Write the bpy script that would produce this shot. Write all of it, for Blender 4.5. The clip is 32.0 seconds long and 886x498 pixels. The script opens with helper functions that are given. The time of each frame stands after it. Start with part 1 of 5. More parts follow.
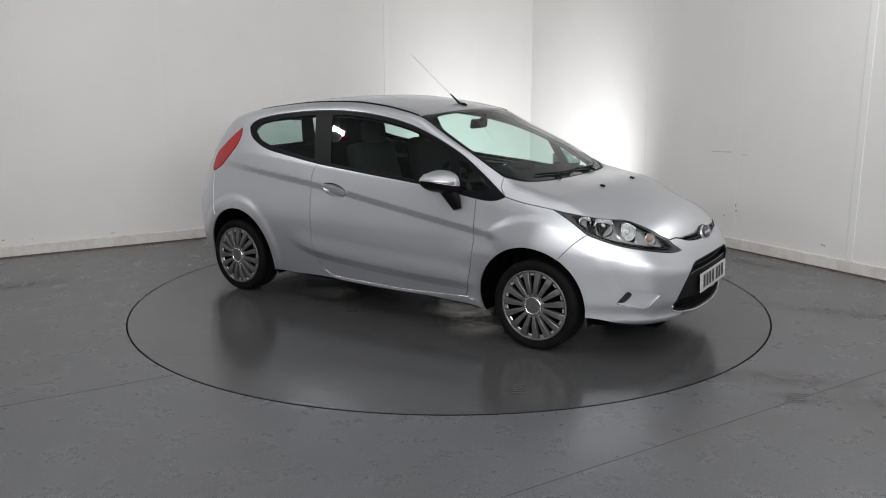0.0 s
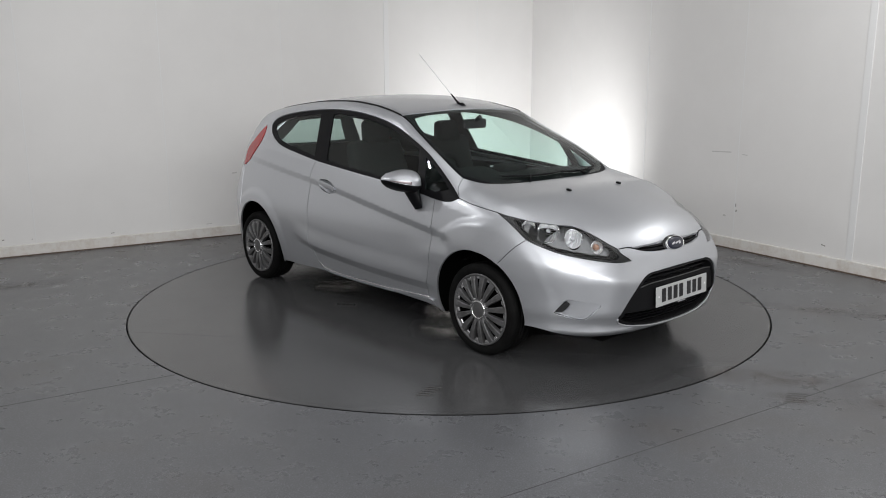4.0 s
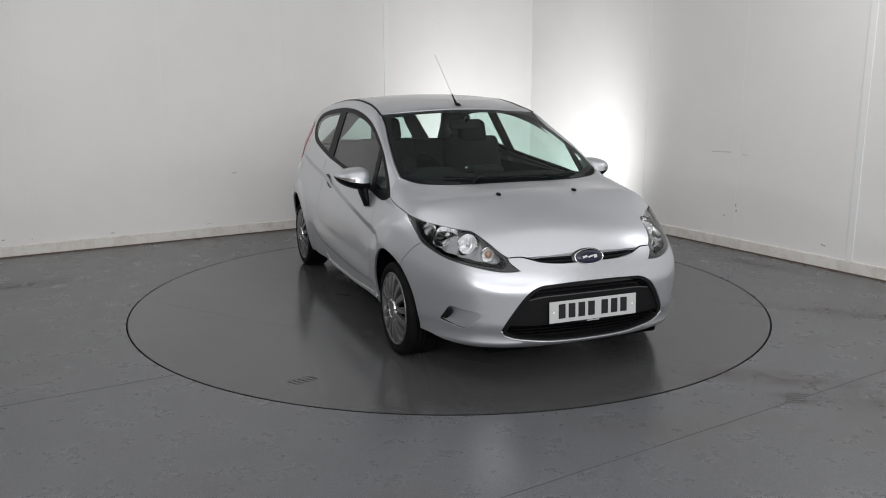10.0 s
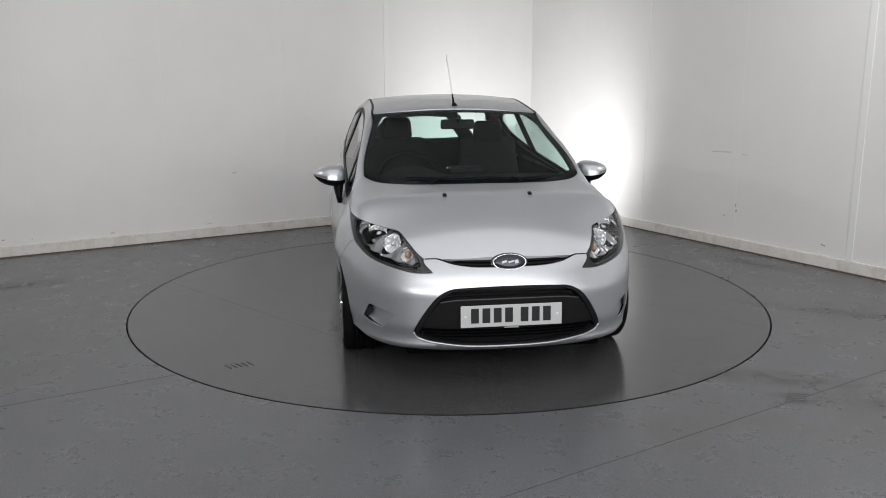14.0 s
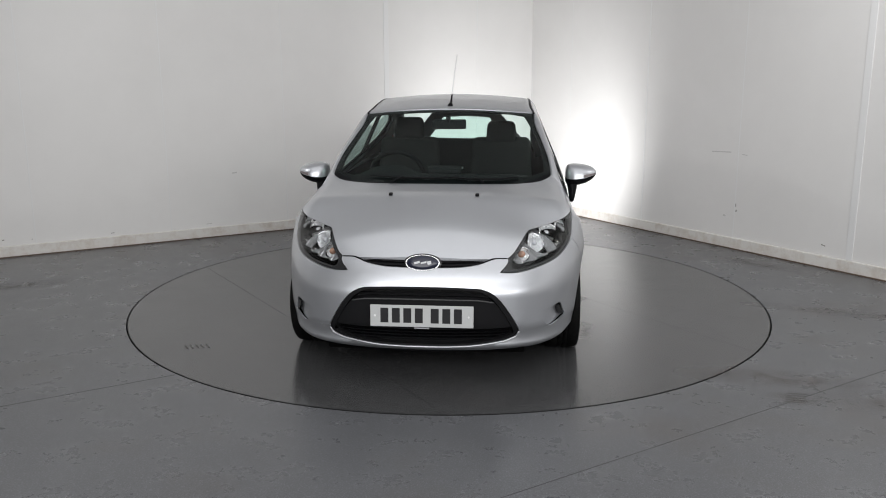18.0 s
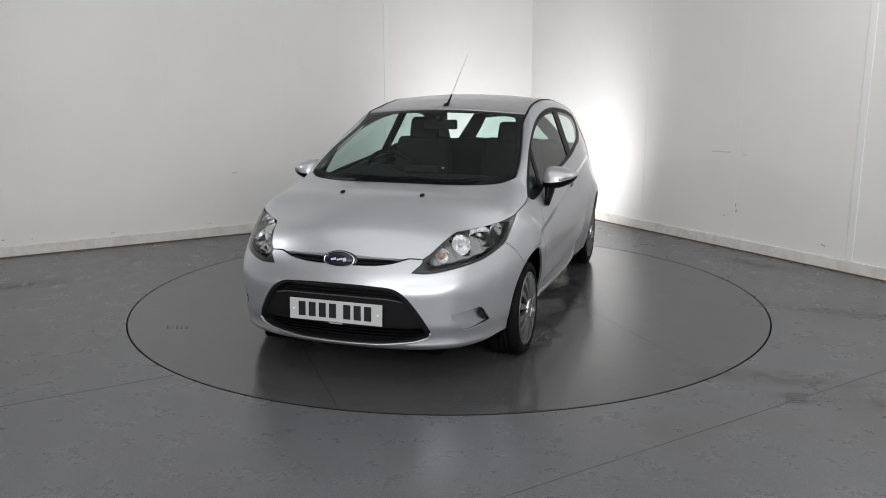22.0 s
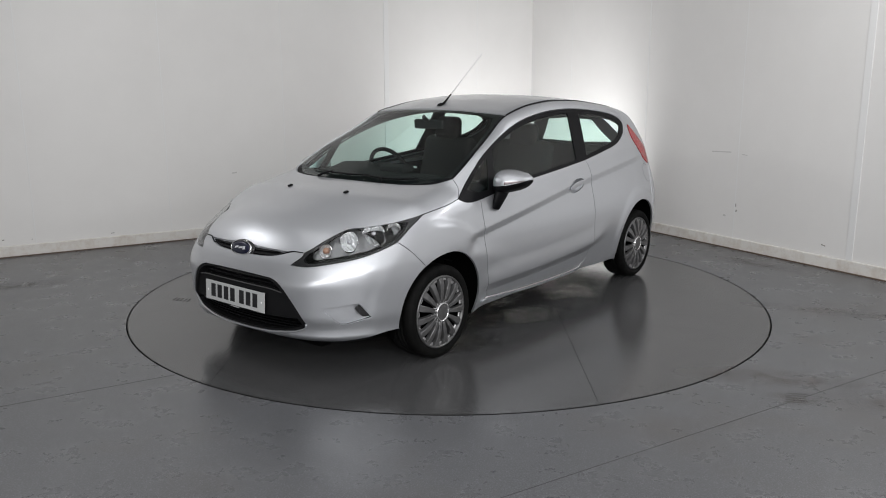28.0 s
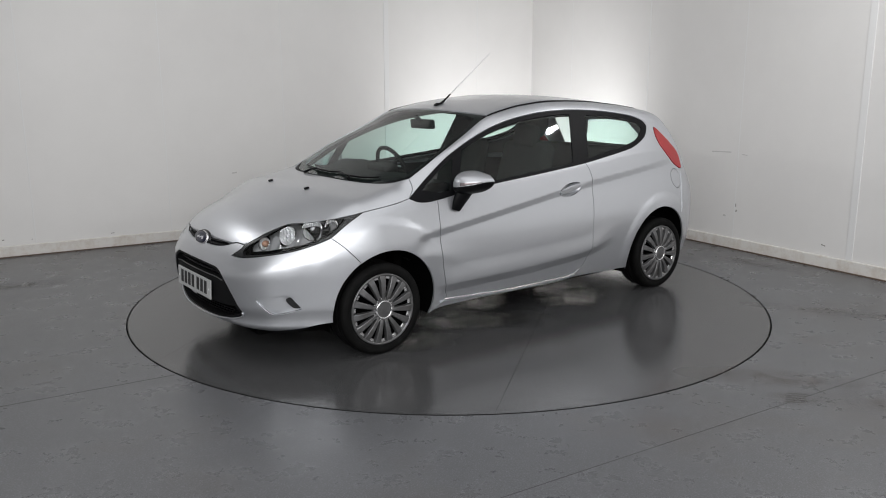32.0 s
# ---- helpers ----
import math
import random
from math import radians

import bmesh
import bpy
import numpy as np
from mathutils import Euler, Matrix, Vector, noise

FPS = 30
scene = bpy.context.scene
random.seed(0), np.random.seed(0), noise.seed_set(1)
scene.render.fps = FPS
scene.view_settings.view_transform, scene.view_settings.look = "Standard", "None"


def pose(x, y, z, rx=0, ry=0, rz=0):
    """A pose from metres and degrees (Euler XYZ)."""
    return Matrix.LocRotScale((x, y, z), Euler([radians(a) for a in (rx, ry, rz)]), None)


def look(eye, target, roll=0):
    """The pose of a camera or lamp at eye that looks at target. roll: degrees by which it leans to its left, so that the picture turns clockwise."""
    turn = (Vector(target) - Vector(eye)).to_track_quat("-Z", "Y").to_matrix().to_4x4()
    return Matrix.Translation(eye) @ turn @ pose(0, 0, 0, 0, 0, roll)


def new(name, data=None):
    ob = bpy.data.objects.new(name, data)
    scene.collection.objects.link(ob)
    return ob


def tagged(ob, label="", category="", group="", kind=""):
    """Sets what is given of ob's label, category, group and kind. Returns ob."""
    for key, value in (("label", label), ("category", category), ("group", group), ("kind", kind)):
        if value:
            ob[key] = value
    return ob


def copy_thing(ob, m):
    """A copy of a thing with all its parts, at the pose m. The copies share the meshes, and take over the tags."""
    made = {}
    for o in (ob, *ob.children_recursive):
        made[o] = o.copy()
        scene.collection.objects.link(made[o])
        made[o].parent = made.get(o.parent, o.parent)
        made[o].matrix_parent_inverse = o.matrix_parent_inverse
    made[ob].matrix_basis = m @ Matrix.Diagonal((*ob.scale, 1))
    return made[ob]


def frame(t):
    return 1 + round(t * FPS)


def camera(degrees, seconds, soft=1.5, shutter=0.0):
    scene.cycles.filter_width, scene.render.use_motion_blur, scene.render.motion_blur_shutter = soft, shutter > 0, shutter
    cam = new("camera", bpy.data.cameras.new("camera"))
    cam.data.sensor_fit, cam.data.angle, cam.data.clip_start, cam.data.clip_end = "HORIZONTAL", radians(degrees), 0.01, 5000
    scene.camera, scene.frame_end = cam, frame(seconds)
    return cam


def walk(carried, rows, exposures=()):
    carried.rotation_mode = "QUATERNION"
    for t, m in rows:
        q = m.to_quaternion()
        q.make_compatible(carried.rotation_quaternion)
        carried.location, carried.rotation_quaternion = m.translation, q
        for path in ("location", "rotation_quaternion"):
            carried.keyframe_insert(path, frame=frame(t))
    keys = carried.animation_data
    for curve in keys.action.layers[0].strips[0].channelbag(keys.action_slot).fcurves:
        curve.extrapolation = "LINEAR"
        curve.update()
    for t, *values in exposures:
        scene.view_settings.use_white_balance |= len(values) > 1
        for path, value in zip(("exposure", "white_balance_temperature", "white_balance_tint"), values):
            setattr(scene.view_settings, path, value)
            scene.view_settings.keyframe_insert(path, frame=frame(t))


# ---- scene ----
from mathutils.geometry import delaunay_2d_cdt
# ---- camera: fixed on its stand ----
cam = camera(57.87, 32.0, 1.0)
EYE = (0.0, -5.7575, 1.5386)
AHEAD = (math.sin(radians(-0.368)), math.cos(radians(-0.368)), math.tan(radians(-11.817)))
VIEW = look(EYE, tuple(e + a for e, a in zip(EYE, AHEAD)), -0.122)
walk(cam, [(0, VIEW), (32, VIEW)], exposures=[(0, 0.0), (32, 0.0)])

# ---- the room's plan: two walls meet square behind the turntable ----
CORNER = Vector((1.024, 4.282, 0))
ALONG_A = Vector((-0.853, -0.522, 0)).normalized()   # wall that runs off to one side of the corner
ALONG_B = Vector((0.522, -0.853, 0)).normalized()    # and the one square to it
LENGTH, HEIGHT, RADIUS = 12.5, 3.9, 2.2272


def at_wall(along, s, off, z):
    """A place s metres from the corner along a wall, off metres out into the room."""
    other = ALONG_B if along is ALONG_A else ALONG_A
    return CORNER + along * s + other * off + Vector((0, 0, z))


# ---- light: floods, two added fills and the lamp that washes the corner ----
world = bpy.data.worlds.new("world")
scene.world = world
world.use_nodes = True
world.node_tree.nodes["Background"].inputs[0].default_value = (0.02, 0.02, 0.02, 1)


def area_lamp(name, place, target, sx, sy, watts, colour=(1, 1, 1)):
    data = bpy.data.lights.new(name, "AREA")
    data.shape, data.size, data.size_y, data.energy, data.color = "RECTANGLE", sx, sy, watts, colour
    ob = new(name, data)
    ob.matrix_world = look(place, target)
    return ob


def spot_lamp(name, place, target, watts, angle, blend, radius, colour=(1, 1, 1)):
    data = bpy.data.lights.new(name, "SPOT")
    data.energy, data.spot_size, data.spot_blend, data.shadow_soft_size, data.color = watts, radians(angle), blend, radius, colour
    ob = new(name, data)
    ob.matrix_world = look(place, target)
    return ob


# two flood lamps, one at each side of the turntable, a wide soft fill added behind the camera, a weak fill added under
# the ceiling, and the lamp on the floor that washes the corner
area_lamp("flood_lamp", (-3.0, -0.58, 2.56), (1.6, 1.4, 0.5), 0.15, 0.05, 14)
area_lamp("flood_lamp", (3.10, -0.36, 2.54), (-1.5, 1.2, 0.5), 0.15, 0.05, 12)
# added fill with no known fixture, brightens the car and walls from the front
area_lamp("soft_bank", (0.7, -7.3, 2.8), (0.9, 0.0, 0.8), 9.0, 2.1, 305)
# weak overhead fill, added to lift surfaces that face up
area_lamp("ceiling_panel", (0.6, -3.2, 3.84), (0.6, -3.19, 0.0), 6.0, 6.0, 95)
spot_lamp("corner_spotlight", (0.80, 2.40, 0.48), (1.06, 4.28, 0.95), 84, 165, 0.7, 0.12)


# ---- materials ----
def material(name, colour, rough=0.5, metal=0.0, coat=0.0, spec=0.5):
    m = bpy.data.materials.new(name)
    m.use_nodes = True
    b = m.node_tree.nodes["Principled BSDF"]
    b.inputs["Base Color"].default_value = (*colour, 1)
    b.inputs["Roughness"].default_value, b.inputs["Metallic"].default_value = rough, metal
    b.inputs["Coat Weight"].default_value, b.inputs["Coat Roughness"].default_value = coat, 0.03
    b.inputs["Specular IOR Level"].default_value = spec
    return m


def node(m, kind, **values):
    n = m.node_tree.nodes.new(kind)
    for key, value in values.items():
        n.inputs[key].default_value = value
    return n


def link(m, a, b):
    m.node_tree.links.new(a, b)


def bsdf(m):
    return m.node_tree.nodes["Principled BSDF"]


def coords(m, scale=1.0):
    c = m.node_tree.nodes.new("ShaderNodeTexCoord")
    mp = m.node_tree.nodes.new("ShaderNodeMapping")
    mp.inputs["Scale"].default_value = (scale, scale, scale) if isinstance(scale, (int, float)) else scale
    link(m, c.outputs["Object"], mp.inputs["Vector"])
    return mp.outputs["Vector"]


def noise_node(m, where, scale, detail=4.0, rough=0.5):
    n = node(m, "ShaderNodeTexNoise", Scale=scale, Detail=detail, Roughness=rough)
    link(m, where, n.inputs["Vector"])
    return n.outputs["Fac"]


def ramp(m, fac, stops):
    n = m.node_tree.nodes.new("ShaderNodeValToRGB")
    while len(n.color_ramp.elements) < len(stops):
        n.color_ramp.elements.new(0.5)
    for e, (pos, c) in zip(n.color_ramp.elements, stops):
        e.position = pos
        e.color = (*c, 1) if isinstance(c, tuple) else (c, c, c, 1)
    link(m, fac, n.inputs["Fac"])
    return n.outputs["Color"]


def mixed(m, fac, a, b, mode="MIX"):
    n = m.node_tree.nodes.new("ShaderNodeMix")
    n.data_type, n.blend_type = "RGBA", mode
    for socket, value in ((n.inputs[0], fac), (n.inputs[6], a), (n.inputs[7], b)):
        if isinstance(value, (int, float)):
            socket.default_value = value
        elif isinstance(value, tuple):
            socket.default_value = (*value, 1)
        else:
            link(m, value, socket)
    return n.outputs[2]


def bump(m, height, strength, distance=0.002):
    n = node(m, "ShaderNodeBump", Strength=strength, Distance=distance)
    link(m, height, n.inputs["Height"])
    link(m, n.outputs["Normal"], bsdf(m).inputs["Normal"])
    return n


def vinyl(name, tone, wear, dirt, flecks=1.0):
    """Grey safety vinyl with pale and dark flecks, polished by use and scuffed."""
    m = material(name, tone, 0.3)
    v = coords(m)
    fleck = node(m, "ShaderNodeTexVoronoi", Scale=250.0, Randomness=1.0)
    link(m, v, fleck.inputs["Vector"])
    chip = noise_node(m, v, 150.0, 2.0)
    patch = noise_node(m, v, 0.55, 6.0, 0.62)
    scuff = noise_node(m, v, 5.5, 8.0, 0.7)
    base = ramp(m, patch, [(0.3, tuple(c * 0.90 for c in tone)), (0.7, tuple(c * 1.10 for c in tone))])
    dark = ramp(m, chip, [(0.36, 1 - 0.4 * flecks), (0.5, 1.0), (0.66, 1 + 0.5 * flecks)])
    base = mixed(m, 0.6, base, dark, "MULTIPLY")
    pale = ramp(m, fleck.outputs["Color"], [(0.72, 0.0), (0.88, 0.75 * flecks)])
    base = mixed(m, pale, base, tuple(min(1, c * 2.0) for c in tone))
    brown = ramp(m, noise_node(m, v, 1.1, 5.0, 0.6), [(0.52, 0.0), (0.75, dirt)])
    base = mixed(m, brown, base, (0.07, 0.058, 0.048))
    link(m, base, bsdf(m).inputs["Base Color"])
    link(m, ramp(m, scuff, [(0.3, wear + 0.02), (0.7, wear + 0.10)]), bsdf(m).inputs["Roughness"])
    bump(m, noise_node(m, v, 140.0, 3.0), 0.10, 0.001)
    return m


FLOOR = vinyl("speckled_vinyl", (0.096, 0.0985, 0.1055), 0.23, 0.45)
DISC = vinyl("worn_vinyl", (0.060, 0.0605, 0.0622), 0.13, 0.12, 0.3)
bsdf(DISC).inputs["Specular IOR Level"].default_value = 0.72


def wall_paint():
    m = material("white_wall_paint", (0.72, 0.715, 0.705), 0.42)
    v = coords(m)
    tone = ramp(m, noise_node(m, v, 0.9, 5.0, 0.6), [(0.3, (0.745, 0.735, 0.725)), (0.7, (0.795, 0.785, 0.775))])
    marks = ramp(m, noise_node(m, v, 7.0, 9.0, 0.75), [(0.70, 0.0), (0.78, 0.25)])
    link(m, mixed(m, marks, tone, (0.5, 0.47, 0.44)), bsdf(m).inputs["Base Color"])
    bump(m, noise_node(m, v, 60.0, 3.0), 0.06, 0.002)
    return m


WALL = wall_paint()
CEILING = material("grey_ceiling_tile", (0.5, 0.5, 0.5), 0.8)


def skirting_paint():
    m = material("scuffed_skirting", (0.68, 0.66, 0.63), 0.4)
    v = coords(m)
    link(m, ramp(m, noise_node(m, v, 9.0, 8.0, 0.7), [(0.45, (0.72, 0.70, 0.67)), (0.66, (0.60, 0.55, 0.50)), (0.8, (0.42, 0.35, 0.29))]), bsdf(m).inputs["Base Color"])
    return m


SKIRTING = skirting_paint()
SEAL = material("brown_floor_sealant", (0.11, 0.075, 0.055), 0.6)
TRIM = material("white_plastic_strip", (0.78, 0.78, 0.78), 0.3)


def car_paint():
    """Silver metallic lacquer with fine flake."""
    m = material("silver_metallic_paint", (0.54, 0.553, 0.585), 0.38, 0.76, 0.7)
    v = coords(m)
    flake = node(m, "ShaderNodeTexVoronoi", Scale=900.0)
    link(m, v, flake.inputs["Vector"])
    link(m, ramp(m, flake.outputs["Color"], [(0.0, (0.45, 0.462, 0.49)), (1.0, (0.62, 0.636, 0.672))]), bsdf(m).inputs["Base Color"])
    link(m, ramp(m, noise_node(m, v, 3.0, 5.0), [(0.3, 0.36), (0.7, 0.41)]), bsdf(m).inputs["Roughness"])
    return m


PAINT = car_paint()
# ---- the car's skin: a smooth field, positive inside; x forward from mid-wheelbase, y left, z up ----
TOP_X = (-1.93, -1.88, -1.80, -1.70, -1.60, -1.52, -1.42, -1.2, -0.9, -0.6, -0.3, 0.0, 0.18, 0.32, 0.5, 0.75, 1.0, 1.13, 1.2, 1.4, 1.6, 1.75, 1.88, 1.96, 2.02, 2.06, 2.1)
TOP_Z = (0.50, 0.70, 0.85, 0.985, 1.115, 1.235, 1.322, 1.372, 1.410, 1.436, 1.444, 1.420, 1.388, 1.354, 1.268, 1.142, 1.008, 0.945, 0.938, 0.917, 0.862, 0.808, 0.742, 0.685, 0.62, 0.55, 0.45)
BELT_X, BELT_Z = (-1.9, -1.2, -0.6, 0.0, 0.6, 1.0, 1.4, 2.1), (1.03, 1.03, 0.985, 0.935, 0.88, 0.81, 0.765, 0.66)
WIDE_X, WIDE_Y = (-1.95, -1.8, -1.6, -1.4, -1.2, -0.9, -0.4, 0.2, 0.7, 0.95, 1.25, 1.5, 1.8, 2.1), (0.66, 0.73, 0.785, 0.825, 0.848, 0.858, 0.860, 0.855, 0.846, 0.839, 0.845, 0.829, 0.76, 0.68)
SWAGE_X, SWAGE_Z = (-1.6, -1.0, -0.3, 0.3, 0.9, 1.1), (0.985, 0.924, 0.848, 0.763, 0.678, 0.652)
SCALLOP_X, SCALLOP_Z = (-0.64, -0.42, -0.15, 0.25, 0.82), (0.462, 0.405, 0.380, 0.356, 0.340)
CREASE_X, CREASE_Z = (1.45, 1.67, 1.75, 1.83, 1.92, 2.02), (0.60, 0.567, 0.553, 0.542, 0.516, 0.492)
NOSE_Z, NOSE_X = (0.10, 0.18, 0.25, 0.35, 0.48, 0.58, 0.66, 0.74, 0.85), (1.87, 1.945, 2.008, 2.035, 2.035, 2.015, 1.972, 1.92, 1.83)


def soft_interp(v, xs, ys):
    """Smooth curve through a few stations (monotone cubic)."""
    xs, ys = np.asarray(xs, float), np.asarray(ys, float)
    h, d = np.diff(xs), np.diff(ys) / np.diff(xs)
    m = np.zeros_like(ys)
    same = d[:-1] * d[1:] > 0
    w1, w2 = 2 * h[1:] + h[:-1], h[1:] + 2 * h[:-1]
    m[1:-1][same] = ((w1 + w2)[same]) / (w1[same] / d[:-1][same] + w2[same] / d[1:][same])
    m[0], m[-1] = d[0], d[-1]
    v = np.clip(v, xs[0], xs[-1])
    i = np.clip(np.searchsorted(xs, v) - 1, 0, len(xs) - 2)
    t = (v - xs[i]) / h[i]
    return ((1 + 2 * t) * (1 - t) ** 2 * ys[i] + t * (1 - t) ** 2 * h[i] * m[i] + t * t * (3 - 2 * t) * ys[i + 1] + t * t * (t - 1) * h[i] * m[i + 1])


def smooth_step(a, b, v):
    t = np.clip((v - a) / (b - a), 0, 1)
    return t * t * (3 - 2 * t)


def half_width(x, z):
    belt, wide = soft_interp(x, BELT_X, BELT_Z), soft_interp(x, WIDE_X, WIDE_Y)
    # lower side: fullest at 0.6 m, tucked under towards the sill
    low = np.where(z < 0.6, 0.36 * np.clip(0.6 - z, 0, 1) ** 2, 0.32 * (np.sqrt(np.clip(z - 0.6, 0, 1) ** 2 + 0.0064) - 0.08))
    low_belt = 0.32 * (np.sqrt(np.clip(belt - 0.6, 0, 1) ** 2 + 0.0064) - 0.08)
    high = low_belt + 0.43 * (z - belt)
    w = wide - np.where(z < belt, low, high)
    # swage line that climbs from the front arch to the tail lamp, and the scalloped lower door
    d = soft_interp(x, SWAGE_X, SWAGE_Z) - z
    fade = smooth_step(1.05, 0.92, x) * smooth_step(-1.7, -1.1, x)
    w = w - fade * 0.017 * np.clip(d / 0.042, 0, 1) * smooth_step(0.36 - 0.22 * smooth_step(0.45, 0.95, x), 0.055, d)
    d = soft_interp(x, SCALLOP_X, SCALLOP_Z) - z
    fade = smooth_step(0.88, 0.74, x) * smooth_step(-0.72, -0.42, x)
    w = w + fade * (0.016 * smooth_step(-0.13, 0.0, d) - 0.030 * np.clip(d / 0.055, 0, 1))
    # flared wheel openings
    for cx, cz in ((1.2245, 0.280), (-1.22, 0.285)):
        r = np.hypot(x - cx, z - cz)
        rise = smooth_step(0.78, 1.14, x) * smooth_step(0.520, 0.464, r) if cx > 0 else smooth_step(0.455, 0.395, r)
        w = w + (0.017 if cx > 0 else 0.014) * rise * smooth_step(0.10, 0.3, z)
    return w


def top_height(x, y):
    """The top's middle line, bowed back towards the sides and crowned across."""
    crown = 0.115 - 0.035 * smooth_step(-0.1, 0.3, x) - 0.09 * smooth_step(0.35, 0.95, x) + 0.072 * smooth_step(1.0, 1.3, x) + 0.13 * smooth_step(1.32, 1.66, x)
    bow = 0.20 * smooth_step(-0.4, 0.2, x)
    return soft_interp(x + bow * y * y, TOP_X, TOP_Z) - crown * y * y


def nose_reach(y, z):
    lip = 0.024 * np.exp(-((z - 0.213) / 0.017) ** 2) - 0.010 * np.exp(-((z - 0.275) / 0.03) ** 2)
    return soft_interp(z, NOSE_Z, NOSE_X) + lip - 0.24 * y * y - 1.25 * y ** 6


def soft_min(a, b, k):
    h = np.clip(0.5 + 0.5 * (b - a) / k, 0, 1)
    return b + (a - b) * h - k * h * (1 - h)


def skin_field(p):
    x, y, z = p[:, 0], np.abs(p[:, 1]), p[:, 2]
    side = half_width(x, z) - y
    top = (top_height(x, y) - z) * (0.93 - 0.05 * smooth_step(0.3, 0.5, x) * smooth_step(1.15, 1.0, x))
    nose = nose_reach(y, z) - x
    tail = x + 1.93 - (0.14 + 0.22 * smooth_step(0.62, 1.02, z)) * y * y - 0.9 * y ** 6 - 0.10 * np.clip(z - 0.7, 0, 1) - 0.15 * np.clip(0.45 - z, 0, 1)
    k = 0.10 - 0.045 * smooth_step(0.95, 1.15, z) - 0.03 * smooth_step(0.1, 0.4, x) * smooth_step(0.92, 1.05, z)
    f = soft_min(side, top, k)
    f = soft_min(f, nose, 0.10)
    # crease that runs from under the headlamp down to the grille's corner
    d = soft_interp(x, CREASE_X, CREASE_Z) - z
    f = f + 0.008 * smooth_step(0.26, 0.42, y) * smooth_step(1.48, 1.66, x) * smooth_step(-0.055, 0.0, d) * smooth_step(0.20, 0.02, d)
    return soft_min(f, tail, 0.08)


AXIS_Z, HUB_X = 0.45, 1.15


def cast(kind, a, b, lift=0.0):
    """Points of the skin: kind 'barrel' by x and the angle about a lengthwise axis, 'nose' by the angle about an upright axis and z."""
    a, b = np.asarray(a, float), np.asarray(b, float)
    if kind == "barrel":
        base = np.stack([a, 0 * a, 0 * a + AXIS_Z], 1)
        way = np.stack([0 * a, np.cos(b), np.sin(b)], 1)
    elif kind == "tail":
        base = np.stack([0 * a - 1.0, 0 * a, b], 1)
        way = np.stack([-np.cos(a), np.sin(a), 0 * a], 1)
    else:
        base = np.stack([0 * a + HUB_X, 0 * a, b], 1)
        way = np.stack([np.cos(a), np.sin(a), 0 * a], 1)
    near, far = np.zeros(len(a)) + 0.02, np.zeros(len(a)) + 1.4
    for _ in range(28):
        mid = (near + far) / 2
        inside = skin_field(base + way * mid[:, None]) > lift
        near, far = np.where(inside, mid, near), np.where(inside, far, mid)
    return base + way * near[:, None]


# ---- mesh helpers ----
def mesh_object(name, verts, faces, mat, smooth=True):
    me = bpy.data.meshes.new(name)
    me.from_pydata([tuple(map(float, v)) for v in verts], [], [tuple(int(i) for i in f) for f in faces])
    me.polygons.foreach_set("use_smooth", [smooth] * len(me.polygons))
    if mat:
        me.materials.append(mat)
    me.update()
    return new(name, me)


def part(name, bm, mat, parent=None, label="", smooth=False):
    """Links a bmesh as one mesh object under a thing or a part."""
    me = bpy.data.meshes.new(name)
    bmesh.ops.recalc_face_normals(bm, faces=bm.faces)
    for f in bm.faces:
        f.smooth = smooth
    bm.to_mesh(me)
    bm.free()
    if mat:
        me.materials.append(mat)
    ob = new(name, me)
    if parent:
        ob.parent = parent
    if label:
        tagged(ob, label)
    return ob


def boxed(sx, sy, sz, m=Matrix(), bevel=0.0, segments=2):
    bm = bmesh.new()
    bmesh.ops.create_cube(bm, size=1, matrix=m @ Matrix.Diagonal((sx, sy, sz, 1)))
    if bevel:
        bmesh.ops.bevel(bm, geom=list(bm.edges), offset=bevel, segments=segments, profile=0.5, affect="EDGES")
    return bm


def rod(points, radii, seg=10):
    """A round bar through a few points."""
    bm = bmesh.new()
    pts = [Vector(p) for p in points]
    rows = []
    for i, p in enumerate(pts):
        d = (pts[min(i + 1, len(pts) - 1)] - pts[max(i - 1, 0)]).normalized()
        u = d.orthogonal().normalized() if abs(d.z) > 0.9 else d.cross(Vector((0, 0, 1))).normalized()
        v = d.cross(u)
        rows.append([bm.verts.new(p + (u * math.cos(2 * math.pi * k / seg) + v * math.sin(2 * math.pi * k / seg)) * radii[i]) for k in range(seg)])
    for p, q in zip(rows, rows[1:]):
        for i in range(seg):
            bm.faces.new((p[i], p[(i + 1) % seg], q[(i + 1) % seg], q[i]))
    bm.faces.new(rows[0]), bm.faces.new(rows[-1])
    return bm


def empty(name, place=(0, 0, 0)):
    ob = new(name)
    ob.empty_display_size = 0.1
    ob.location = place
    return ob


# ---- the room ----
def wall_slab(name, along, label):
    """A thick upright wall along one side of the room."""
    other = ALONG_B if along is ALONG_A else ALONG_A
    a, b = CORNER - along * 0.2, CORNER + along * LENGTH
    pts = [a, b, b - other * 0.2, a - other * 0.2]
    bm = bmesh.new()
    low = [bm.verts.new((p.x, p.y, -0.05)) for p in pts]
    high = [bm.verts.new((p.x, p.y, HEIGHT)) for p in pts]
    bm.faces.new(low), bm.faces.new(high)
    for i in range(4):
        bm.faces.new((low[i], low[(i + 1) % 4], high[(i + 1) % 4], high[i]))
    return tagged(part(name, bm, WALL), label, "wall", kind="structure")


